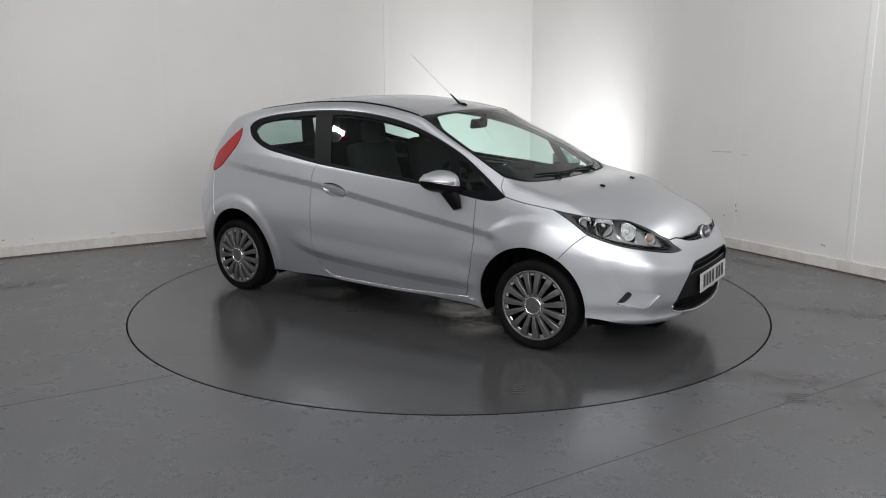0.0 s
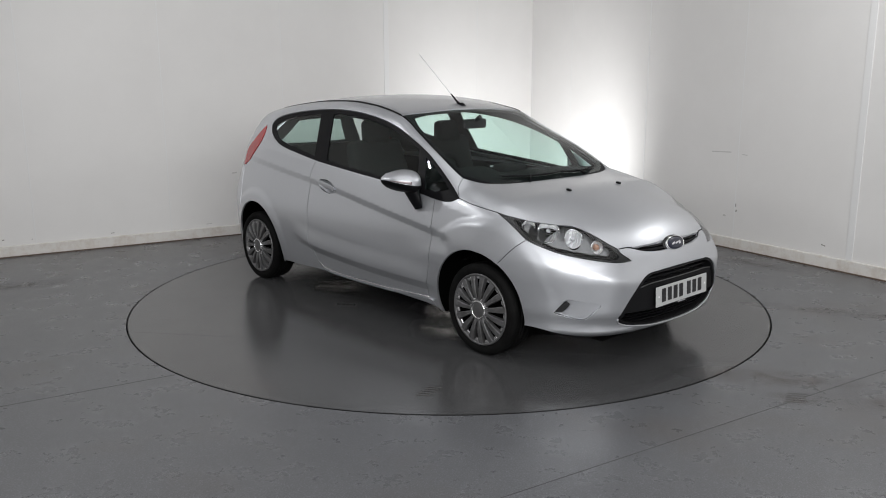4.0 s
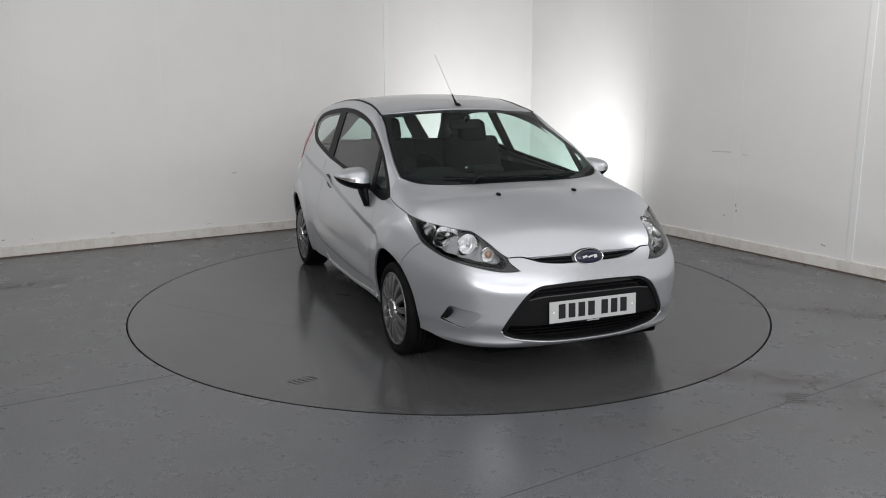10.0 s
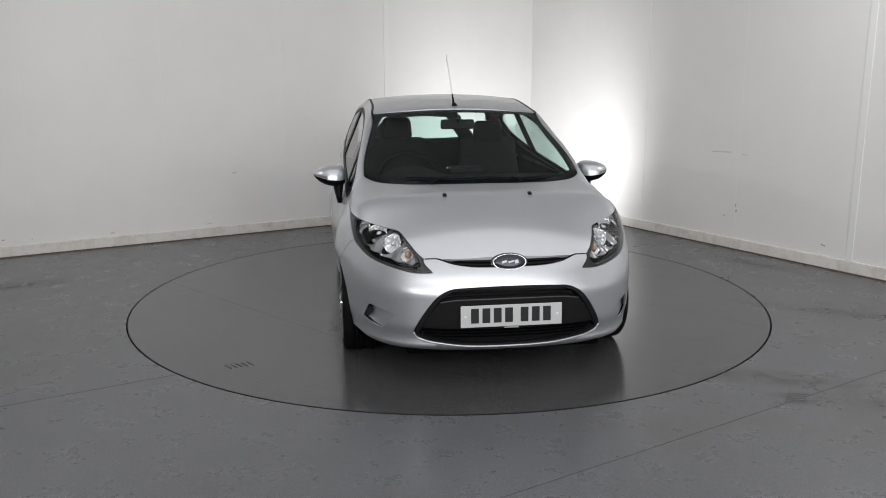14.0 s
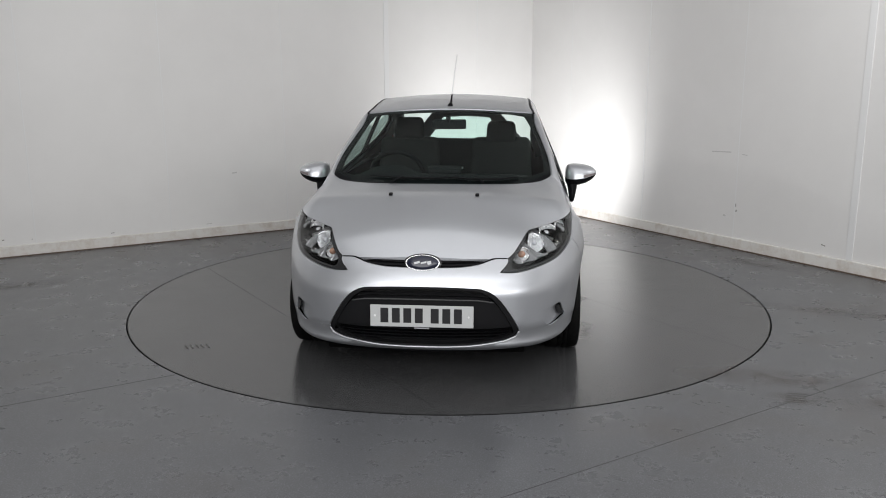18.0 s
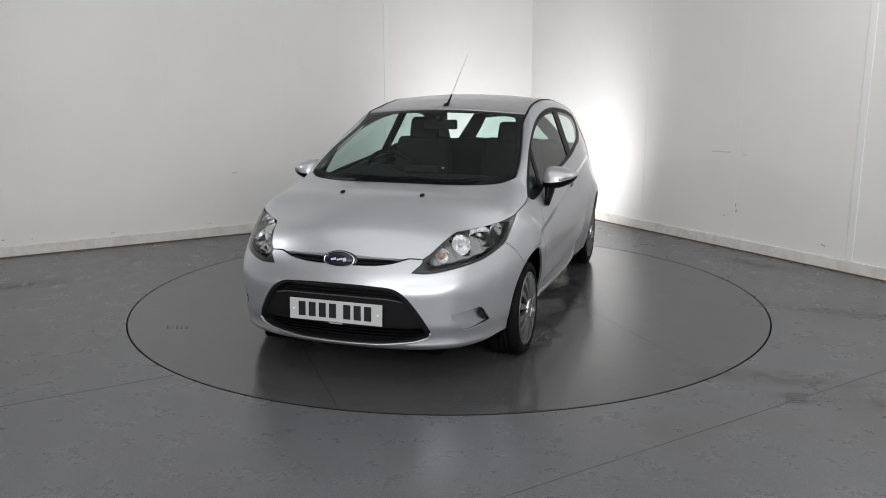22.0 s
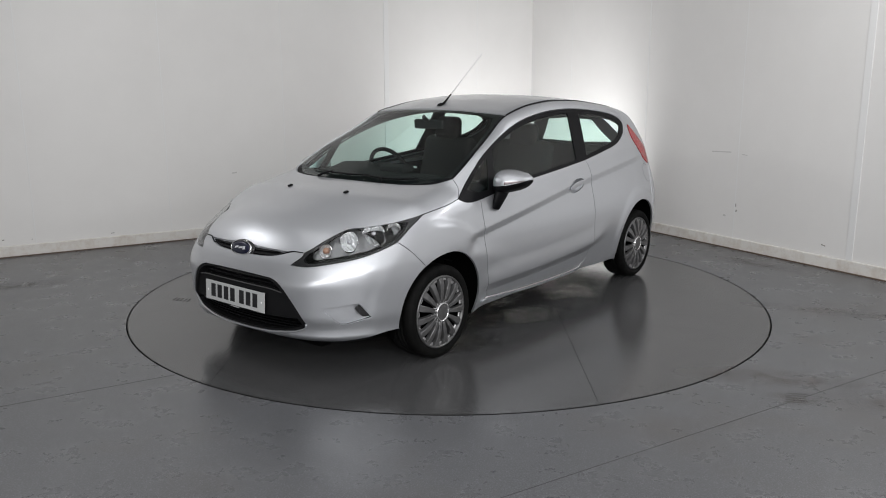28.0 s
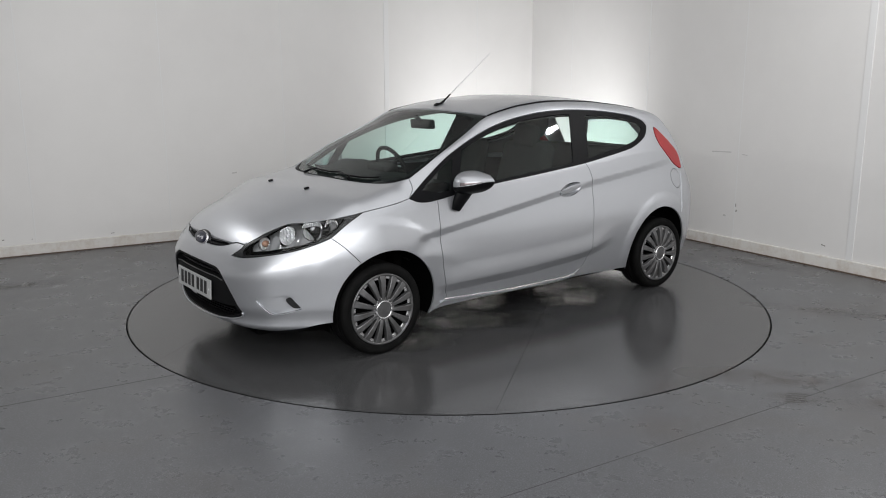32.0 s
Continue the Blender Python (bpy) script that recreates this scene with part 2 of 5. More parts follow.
def strip(name, along, s0, s1, z0, z1, out, mat, label, bevel=0.004, parent=None):
    """A bevelled bar that lies on a wall from s0 to s1 and z0 to z1."""
    turn = Matrix.Rotation(math.atan2(along.y, along.x), 4, "Z")
    c = at_wall(along, (s0 + s1) / 2, out / 2 - 0.001, (z0 + z1) / 2)
    ob = part(name, boxed(s1 - s0, out, z1 - z0, Matrix.Translation(c) @ turn, bevel), mat, parent)
    return ob


wall_slab("wall_west", ALONG_A, "white painted studio wall with faint panel joints")
wall_slab("wall_east", ALONG_B, "white painted studio wall with faint scuff marks")
for nm, along, far in (("wall_south", ALONG_B, ALONG_A), ("wall_north", ALONG_A, ALONG_B)):
    bm = bmesh.new()
    a = CORNER + far * LENGTH
    b = a + along * LENGTH
    for p, q in ((a, b),):
        o = far * 0.2
        vs = [bm.verts.new((v.x, v.y, z)) for z in (-0.05, HEIGHT) for v in (p, q, q + o, p + o)]
        for f in ((0, 1, 2, 3), (4, 5, 6, 7), (0, 1, 5, 4), (1, 2, 6, 5), (2, 3, 7, 6), (3, 0, 4, 7)):
            bm.faces.new([vs[i] for i in f])
    tagged(part(nm, bm, WALL), "plain white wall behind the camera", "wall", kind="structure")

# the floor has a round opening for the turntable
N = 192
ring = [Vector((math.cos(2 * math.pi * i / N), math.sin(2 * math.pi * i / N), 0)) * (RADIUS + 0.004) for i in range(N)]
outer = [d.normalized() * 30 for d in ring]
bm = bmesh.new()
inn = [bm.verts.new(v) for v in ring]
deep = [bm.verts.new(v + Vector((0, 0, -0.06))) for v in ring]
out = [bm.verts.new(v) for v in outer]
for i in range(N):
    j = (i + 1) % N
    bm.faces.new((inn[i], inn[j], out[j], out[i]))
    bm.faces.new((deep[i], deep[j], inn[j], inn[i]))
tagged(part("floor", bm, FLOOR), "grey speckled vinyl studio floor, polished and scuffed", "floor", kind="structure")
bm = bmesh.new()
bmesh.ops.create_circle(bm, cap_ends=True, segments=64, radius=RADIUS + 0.1, matrix=Matrix.Translation((0, 0, -0.055)))
tagged(part("floor_pit", bm, material("dark_pit", (0.01, 0.01, 0.01), 0.9)), "dark pit under the turntable", "pit", kind="structure")
bm = boxed(LENGTH * 2, LENGTH * 2, 0.1, Matrix.Translation((0, 0, HEIGHT + 0.05)))
tagged(part("ceiling", bm, CEILING), "grey studio ceiling", "ceiling", kind="structure")
for nm, along in (("baseboard_west", ALONG_A), ("baseboard_east", ALONG_B)):
    tagged(strip(nm, along, 0.0, LENGTH, 0.004, 0.105, 0.022, SKIRTING, "", 0.008), "scuffed white skirting with a grimy foot", "skirting", kind="structure")
for nm, along in (("trim_west", ALONG_A), ("trim_east", ALONG_B)):
    tagged(strip(nm, along, 0.0, LENGTH, -0.01, 0.010, 0.030, SEAL, "", 0.003), "brown sealant line along the wall's foot", "sealant", kind="structure")

# ---- turntable ----
turntable = empty("turntable")
tagged(turntable, "round motorised turntable flush with the grey floor", "turntable")
ACROSS, LINE = Vector((0.761, 0.649, 0)), Vector((0.649, -0.761, 0))   # the vinyl on the disc lies in 2 m sheets
JOINTS = (-1.232, 0.748)


def disc_sheet(lo, hi):
    """The part of the disc between two joints, 40 mm thick."""
    r, bm = RADIUS - 0.0085, bmesh.new()
    lo, hi = max(lo, -r), min(hi, r)
    rim = []
    for sgn in (1, -1):
        for k in range(61):
            n = r * math.sin(math.asin(lo / r) + (math.asin(hi / r) - math.asin(lo / r)) * (k if sgn > 0 else 60 - k) / 60)
            rim.append(ACROSS * n + LINE * sgn * math.sqrt(max(r * r - n * n, 0)))
    rim = [v for i, v in enumerate(rim) if (v - rim[i - 1]).length > 1e-4]
    top = [bm.verts.new(v) for v in rim]
    low = [bm.verts.new(v + Vector((0, 0, -0.04))) for v in rim]
    bm.faces.new(top), bm.faces.new(low[::-1])
    for i in range(len(rim)):
        j = (i + 1) % len(rim)
        bm.faces.new((top[i], low[i], low[j], top[j]))
    return bm


for lo, hi in ((-9, JOINTS[0] - 0.0011), (JOINTS[0] + 0.0011, JOINTS[1] - 0.0011), (JOINTS[1] + 0.0011, 9)):
    part("vinyl_sheet", disc_sheet(lo, hi), DISC, turntable, "worn grey vinyl sheet")
bm = bmesh.new()
bmesh.ops.create_circle(bm, cap_ends=True, segments=N, radius=RADIUS - 0.0085, matrix=Matrix.Translation((0, 0, -0.004)))
part("disc_base", bm, material("dark_underlay", (0.012, 0.012, 0.012), 0.8), turntable)
bm = bmesh.new()
rings = [[bm.verts.new((r * math.cos(2 * math.pi * i / N), r * math.sin(2 * math.pi * i / N), z)) for i in range(N)] for r, z in ((RADIUS - 0.0080, -0.03), (RADIUS - 0.0080, 0.0010), (RADIUS - 0.0045, 0.0010), (RADIUS - 0.0045, -0.03))]
for p_, q_ in zip(rings, rings[1:]):
    for i in range(N):
        bm.faces.new((p_[i], p_[(i + 1) % N], q_[(i + 1) % N], q_[i]))
part("rubber_edge", bm, material("black_rubber_edge", (0.008, 0.008, 0.008), 0.5), turntable, "black rubber edge ring")


# ---- car: materials ----
def plastic(name, colour, rough, grain=0.0, shine=0.5):
    m = material(name, colour, rough)
    bsdf(m).inputs["Specular IOR Level"].default_value = shine
    if grain:
        bump(m, noise_node(m, coords(m), 420.0, 2.0), grain, 0.0008)
    return m


BLACK = plastic("black_trim_plastic", (0.006, 0.006, 0.007), 0.42, 0.0, 0.08)
GLOSS_BLACK = plastic("gloss_black", (0.008, 0.008, 0.009), 0.12)
GRAIN = plastic("grained_dark_plastic", (0.010, 0.010, 0.011), 0.6, 0.35, 0.10)
UNDER = plastic("underbody_black", (0.003, 0.003, 0.003), 1.0, 0.0, 0.0)
LINING = plastic("dark_cabin_trim", (0.010, 0.0105, 0.0115), 0.75, 0.2, 0.15)
PILLAR = plastic("grey_pillar_trim", (0.05, 0.05, 0.048), 0.8)
HEADLINER = plastic("pale_headliner", (0.12, 0.117, 0.11), 0.9)
CHROME = material("chrome", (0.80, 0.80, 0.81), 0.08, 1.0)
DULL_CHROME = material("bright_reflector", (0.82, 0.83, 0.84), 0.28, 0.5)
flute = node(DULL_CHROME, "ShaderNodeTexWave", Scale=26.0, Distortion=6.0)
link(DULL_CHROME, coords(DULL_CHROME), flute.inputs["Vector"])
bump(DULL_CHROME, flute.outputs["Fac"], 0.9, 0.006)
LAMP_EDGE = material("smoked_lamp_edge", (0.010, 0.010, 0.011), 0.35)
WEB_SILVER = material("bright_web", (0.62, 0.62, 0.63), 0.25, 0.8)
SMOKED_CHROME = material("smoked_reflector", (0.24, 0.243, 0.248), 0.22, 0.55)
BADGE_SCRIPT = material("pale_badge_script", (0.55, 0.56, 0.58), 0.4)
BLUE = material("blue_enamel", (0.005, 0.007, 0.024), 0.3, 0.0, 0.2)
AMBER = material("amber_bulb", (0.42, 0.24, 0.16), 0.25)
BULB = material("bright_bulb_cap", (0.62, 0.63, 0.65), 0.2, 0.4)
PLATE = material("white_number_plate", (0.49, 0.50, 0.50), 0.4)
INK = material("black_plate_ink", (0.012, 0.012, 0.014), 0.4)


def tail_red():
    m = material("red_lamp_lens", (0.40, 0.012, 0.016), 0.2, 0.0, 0.3)
    v = coords(m)
    w = node(m, "ShaderNodeTexWave", Scale=28.0)
    w.bands_direction = "Z"
    link(m, v, w.inputs["Vector"])
    link(m, ramp(m, w.outputs["Fac"], [(0.2, (0.33, 0.006, 0.008)), (0.8, (0.38, 0.008, 0.011))]), bsdf(m).inputs["Base Color"])
    return m


RED = tail_red()


def fabric():
    m = material("charcoal_seat_fabric", (0.018, 0.018, 0.02), 0.95)
    v = coords(m)
    link(m, ramp(m, noise_node(m, v, 160.0, 3.0), [(0.3, 0.004), (0.7, 0.010)]), bsdf(m).inputs["Base Color"])
    bump(m, noise_node(m, v, 300.0, 2.0), 0.4, 0.001)
    return m


FABRIC = fabric()


def rubber():
    m = material("tyre_rubber", (0.014, 0.014, 0.015), 0.62)
    v = coords(m)
    link(m, ramp(m, noise_node(m, v, 14.0, 6.0, 0.65), [(0.3, 0.003), (0.75, 0.008)]), bsdf(m).inputs["Base Color"])
    link(m, ramp(m, noise_node(m, v, 30.0, 4.0), [(0.3, 0.65), (0.7, 0.85)]), bsdf(m).inputs["Roughness"])
    bsdf(m).inputs["Specular IOR Level"].default_value = 0.10
    return m


RUBBER = rubber()


def trim_silver():
    m = material("dull_silver_trim", (0.16, 0.16, 0.165), 0.32, 0.6)
    v = coords(m)
    dirt = ramp(m, noise_node(m, v, 16.0, 7.0, 0.7), [(0.40, (0.17, 0.17, 0.175)), (0.75, (0.10, 0.098, 0.095))])
    link(m, dirt, bsdf(m).inputs["Base Color"])
    return m


TRIM_SILVER = trim_silver()


def glass(name, tint, gloss=0.9, least=0.05, bend_=5.0, haze=0.01):
    """A thin pane: clear with a green cast, mirror-like at its face."""
    m = bpy.data.materials.new(name)
    m.use_nodes = True
    t = m.node_tree
    t.nodes.remove(t.nodes["Principled BSDF"])
    clear, shine, mix = t.nodes.new("ShaderNodeBsdfTransparent"), t.nodes.new("ShaderNodeBsdfGlossy"), t.nodes.new("ShaderNodeMixShader")
    face = t.nodes.new("ShaderNodeLayerWeight")
    face.inputs["Blend"].default_value = 0.5
    steep, fres = t.nodes.new("ShaderNodeMath"), t.nodes.new("ShaderNodeMath")
    steep.operation, steep.inputs[1].default_value = "POWER", bend_
    fres.operation, fres.inputs[1].default_value, fres.inputs[2].default_value = "MULTIPLY_ADD", 0.90, least
    link(m, face.outputs["Facing"], steep.inputs[0])
    link(m, steep.outputs[0], fres.inputs[0])
    clear.inputs["Color"].default_value = (*tint, 1)
    shine.inputs["Color"].default_value, shine.inputs["Roughness"].default_value = (gloss, gloss, gloss, 1), haze
    link(m, fres.outputs[0], mix.inputs[0])
    link(m, clear.outputs[0], mix.inputs[1])
    link(m, shine.outputs[0], mix.inputs[2])
    link(m, mix.outputs[0], t.nodes["Material Output"].inputs["Surface"])
    return m


GLASS = glass("tinted_car_glass", (0.77, 0.90, 0.86))
LENS = glass("clear_lamp_lens", (0.93, 0.94, 0.95), 0.9, 0.03, 4.0, 0.02)


# ---- car: panels cut from the skin ----
def bend(points, step=0.02):
    """A smooth run of points through a few (Catmull-Rom), about step apart."""
    p = np.asarray(points, float)
    if len(p) == 2:
        n = max(2, int(np.linalg.norm(p[1] - p[0]) / step) + 1)
        return p[0] + (p[1] - p[0]) * np.linspace(0, 1, n)[:, None]
    q = np.vstack([2 * p[0] - p[1], p, 2 * p[-1] - p[-2]])
    out = []
    for i in range(1, len(q) - 2):
        n = max(2, int(np.linalg.norm(q[i + 1] - q[i]) / step) + 1)
        t = np.linspace(0, 1, n, endpoint=False)[:, None]
        a, b, c, d = q[i - 1], q[i], q[i + 1], q[i + 2]
        out.append(0.5 * (2 * b + (c - a) * t + (2 * a - 5 * b + 4 * c - d) * t * t + (3 * b - a - 3 * c + d) * t ** 3))
    return np.vstack(out + [p[-1:]])


def flat(kind, pts):
    """Degrees and metres of a cutting plan to metres on the unrolled skin."""
    p = np.asarray(pts, float).copy()
    if kind == "barrel":
        p[:, 1] = np.radians(p[:, 1]) * 0.75
    else:
        p[:, 0] = np.radians(p[:, 0]) * 0.80
    return p


def outline(kind, runs, step=0.02):
    """A closed outline from runs of points that meet in corners."""
    o = []
    for r in runs:
        c = bend(flat(kind, r), step)
        o.append(c[1:] if o and np.linalg.norm(o[-1][-1] - c[0]) < 1e-4 else c)
    o = np.vstack(o)
    return o[:-1] if np.linalg.norm(o[0] - o[-1]) < 1e-4 else o


def inside(poly, pts):
    """Even-odd test."""
    x, y = pts[:, 0], pts[:, 1]
    hit = np.zeros(len(pts), bool)
    x0, y0 = poly[:, 0], poly[:, 1]
    x1, y1 = np.roll(x0, -1), np.roll(y0, -1)
    for a, b, c, d in zip(x0, y0, x1, y1):
        if b != d:
            hit ^= ((b > y) != (d > y)) & (x < (c - a) * (y - b) / (d - b) + a)
    return hit


def inset(poly, gap):
    """The outline drawn in by gap (out for a negative one)."""
    area = 0.5 * np.sum(poly[:, 0] * np.roll(poly[:, 1], -1) - np.roll(poly[:, 0], -1) * poly[:, 1])
    t = np.roll(poly, -1, 0) - np.roll(poly, 1, 0)
    t /= np.linalg.norm(t, axis=1, keepdims=True) + 1e-9
    return poly + np.stack([-t[:, 1], t[:, 0]], 1) * gap * (1 if area > 0 else -1)


def skin_normals(p):
    e, g = 0.004, []
    for k in range(3):
        d = np.zeros(3)
        d[k] = e
        g.append(skin_field(p + d) - skin_field(p - d))
    n = -np.stack(g, 1)
    return n / (np.linalg.norm(n, axis=1, keepdims=True) + 1e-9)


def unroll(kind, p, side):
    if kind == "barrel":
        b = p[:, 1] / 0.75
        return p[:, 0], (b if side > 0 else math.pi - b)
    return p[:, 0] / 0.80 * side, p[:, 1]


def panel(name, kind, runs, mat, parent, holes=(), side=1, step=0.028, lift=0.0, depth=0.012, gap=0.002, label="", whole=False, sink=None, fine=1.0):
    """A sheet of the skin cut to an outline (half of it, mirrored, if whole), with turned-in edges. sink: extra depth by place; fine: how much closer the rows lie."""
    if whole:
        half = [bend(flat(kind, r), 0.02) for r in runs]
        h = np.vstack([half[0]] + [c[1:] for c in half[1:]])
        m = h.copy()
        if kind == "barrel":
            m[:, 1] = math.pi * 0.75 - m[:, 1]
        else:
            m[:, 0] = -m[:, 0]
        edge = np.vstack([h, m[::-1][1:-1]])
    else:
        edge = outline(kind, runs)
    loops = [inset(edge, gap)] + [inset(outline(kind, h), -gap) for h in holes]
    if whole:
        for h in list(loops[1:]):
            if np.abs(h[:, 0]).min() > 0.1 and kind == "nose":
                loops.append(h * np.array([-1, 1]))
    squash = np.array([1.0, fine])
    loops = [lp * squash for lp in loops]
    lo, hi = loops[0].min(0), loops[0].max(0)
    gx, gy = np.meshgrid(np.arange(lo[0], hi[0], step), np.arange(lo[1], hi[1], step), indexing="ij")
    gx = gx + (np.arange(gx.shape[1]) % 2) * step / 2
    grid = np.stack([gx.ravel(), gy.ravel()], 1)
    keep = inside(loops[0], grid)
    for h in loops[1:]:
        keep &= ~inside(h, grid)
    grid = grid[keep]
    rim = np.vstack(loops)
    near = np.full(len(grid), 9.0)
    for r in rim:
        near = np.minimum(near, (grid[:, 0] - r[0]) ** 2 + (grid[:, 1] - r[1]) ** 2)
    grid = grid[near > (0.55 * step) ** 2]
    pts, edges, start = np.vstack([rim, grid]), [], 0
    for lp in loops:
        n = len(lp)
        edges += [(start + i, start + (i + 1) % n) for i in range(n)]
        start += n
    from_cdt = delaunay_2d_cdt([Vector((float(a), float(b))) for a, b in pts], edges, [], 0, 1e-6)
    flat_v = np.array([tuple(v) for v in from_cdt[0]])
    tris = np.array([f for f in from_cdt[2] if len(f) == 3])
    mid = flat_v[tris].mean(1)
    keep = inside(loops[0], mid)
    for h in loops[1:]:
        keep &= ~inside(h, mid)
    tris = tris[keep]
    flat_v = flat_v / squash
    a, b = unroll(kind, flat_v, side)
    d = lift if sink is None else lift + sink(flat_v)
    P = cast(kind, a, b, d)
    Nn = skin_normals(P) if sink is None else np.zeros_like(P)
    # face the sheet outwards
    c = np.cross(P[tris[:, 1]] - P[tris[:, 0]], P[tris[:, 2]] - P[tris[:, 0]])
    out = skin_normals(P[tris].mean(1))
    flip = np.einsum("ij,ij->i", c, out) < 0
    tris[flip] = tris[flip][:, ::-1]
    faces = [tuple(t) for t in tris]
    # turned-in edge: every edge that has one face only
    count = {}
    for t in faces:
        for i in range(3):
            e = (t[i], t[(i + 1) % 3])
            count[e] = count.get(e, 0) + 1
    border = [e for e in count if (e[1], e[0]) not in count]
    verts, norms = [*P], [*Nn]
    if depth:
        ids = sorted({i for e in border for i in e})
        back = cast(kind, a[ids], b[ids], (d if np.isscalar(d) else d[ids]) + depth)
        top = {i: len(verts) + k for k, i in enumerate(ids)}
        verts += [P[i] for i in ids]
        low = {i: len(verts) + k for k, i in enumerate(ids)}
        verts += [*back]
        norms += [np.zeros(3)] * (2 * len(ids))
        faces += [(top[e[1]], top[e[0]], low[e[0]], low[e[1]]) for e in border]
    ob = mesh_object(name, verts, faces, mat)
    ob.data.normals_split_custom_set_from_vertices([tuple(map(float, n)) for n in norms])
    if parent:
        ob.parent = parent
    if label:
        tagged(ob, label)
    return ob


# cutting lines, in metres along and degrees about the lengthwise axis
DLO_TOP = [(-1.214, 49.3), (-1.184, 51.3), (-1.077, 53.0), (-0.919, 54.2), (-0.735, 55.2), (-0.528, 55.9), (-0.353, 56.0), (-0.154, 55.6), (0.069, 54.3), (0.261, 52.2), (0.423, 49.4), (0.582, 45.8), (0.713, 42.0), (0.866, 36.0), (1.012, 29.2)]
DLO_BOT = [(1.012, 29.2), (0.965, 27.6), (0.90, 27.0), (0.822, 27.3), (0.678, 28.6), (0.514, 30.1), (0.319, 31.3), (0.059, 32.6), (-0.22, 34.1), (-0.459, 35.5), (-0.721, 37.8), (-0.967, 40.3), (-1.111, 43.5), (-1.180, 46.3), (-1.214, 49.3)]
DOOR_FRONT = [(0.822, 27.3), (0.834, 16.8), (0.828, 5.2), (0.795, -7.6), (0.760, -14.2)]
DOOR_FOOT = [(0.760, -14.2), (0.517, -15.4), (0.321, -15.6), (0.061, -15.5), (-0.215, -15.2), (-0.335, -14.2)]
DOOR_REAR = [(-0.335, -14.2), (-0.393, -12.0), (-0.43, -7.3), (-0.447, 0.3), (-0.455, 9.6), (-0.485, 19.8), (-0.497, 27.3), (-0.488, 32.3), (-0.459, 35.5)]
SILL = [(0.84, -18.6), (0.60, -17.9), (0.317, -17.2), (0.059, -16.8), (-0.218, -16.6), (-0.50, -16.6), (-0.70, -16.6), (-0.862, -16.2)]
DITCH = [(0.262, 56.6), (0.14, 58.0), (0.0, 59.1), (-0.15, 59.6), (-0.30, 59.9), (-0.50, 60.1), (-0.90, 59.8), (-1.20, 58.6), (-1.42, 56.5)]
SCREEN_SIDE = [(0.262, 56.6), (0.36, 55.0), (0.50, 51.2), (0.70, 45.6), (0.86, 40.8), (0.955, 38.0)]
SCREEN_TOP = [(0.318, 90), (0.311, 77), (0.297, 66.5), (0.262, 56.6)]
SCREEN_FOOT = [(0.955, 38.0), (1.03, 39.4), (1.077, 43.3), (1.115, 51.8), (1.14, 69.9), (1.145, 90)]
BONNET_SIDE = [(1.012, 29.2), (1.10, 27.9), (1.19, 27.1), (1.329, 26.2)]
LAMP_TOP = [(1.329, 26.2), (1.396, 25.8), (1.50, 26.2), (1.60, 28.6), (1.66, 30.6), (1.727, 30.1), (1.798, 28.7), (1.855, 26.9), (1.887, 26.3)]
BONNET_NOSE = [(1.887, 26.3), (1.910, 30.4), (1.926, 37.6), (1.938, 50.0), (1.942, 70.0), (1.943, 90)]
ARCH_F, ARCH_R, ARCH_SIZE_F, ARCH_SIZE_R = (1.208, 0.272), (-1.197, 0.285), 0.336, 0.345


def arch(centre, size, a0, a1, kind):
    """A wheel opening's edge as it lies on the skin, from one clock angle to another."""
    out = []
    for k in range(19):
        t = radians(a0 + (a1 - a0) * k / 18)
        x, z = centre[0] + size * math.cos(t), centre[1] + size * math.sin(t)
        y = float(half_width(np.array([x]), np.array([z]))[0])
        y = min(y, 0.87)
        if x > 1.3 and kind == "nose":
            lo, hi = 0.3, 0.9
            for _ in range(24):
                mid = (lo + hi) / 2
                if skin_field(np.array([[x, mid, z]]))[0] > 0:
                    lo = mid
                else:
                    hi = mid
            y = lo
        out.append((x, math.degrees(math.atan2(z - AXIS_Z, y))) if kind == "barrel" else (math.degrees(math.atan2(y, x - HUB_X)), z))
    return out


def as_nose(pts):
    """A cutting line about the lengthwise axis, as angle about the upright axis and height."""
    p = np.asarray(pts, float)
    q = cast("barrel", p[:, 0], np.radians(p[:, 1]))
    return [(math.degrees(math.atan2(v[1], v[0] - HUB_X)), float(v[2])) for v in q]


# ---- the car ----
car = empty("car")
tagged(car, "silver metallic three-door hatchback parked on the turntable", "car")

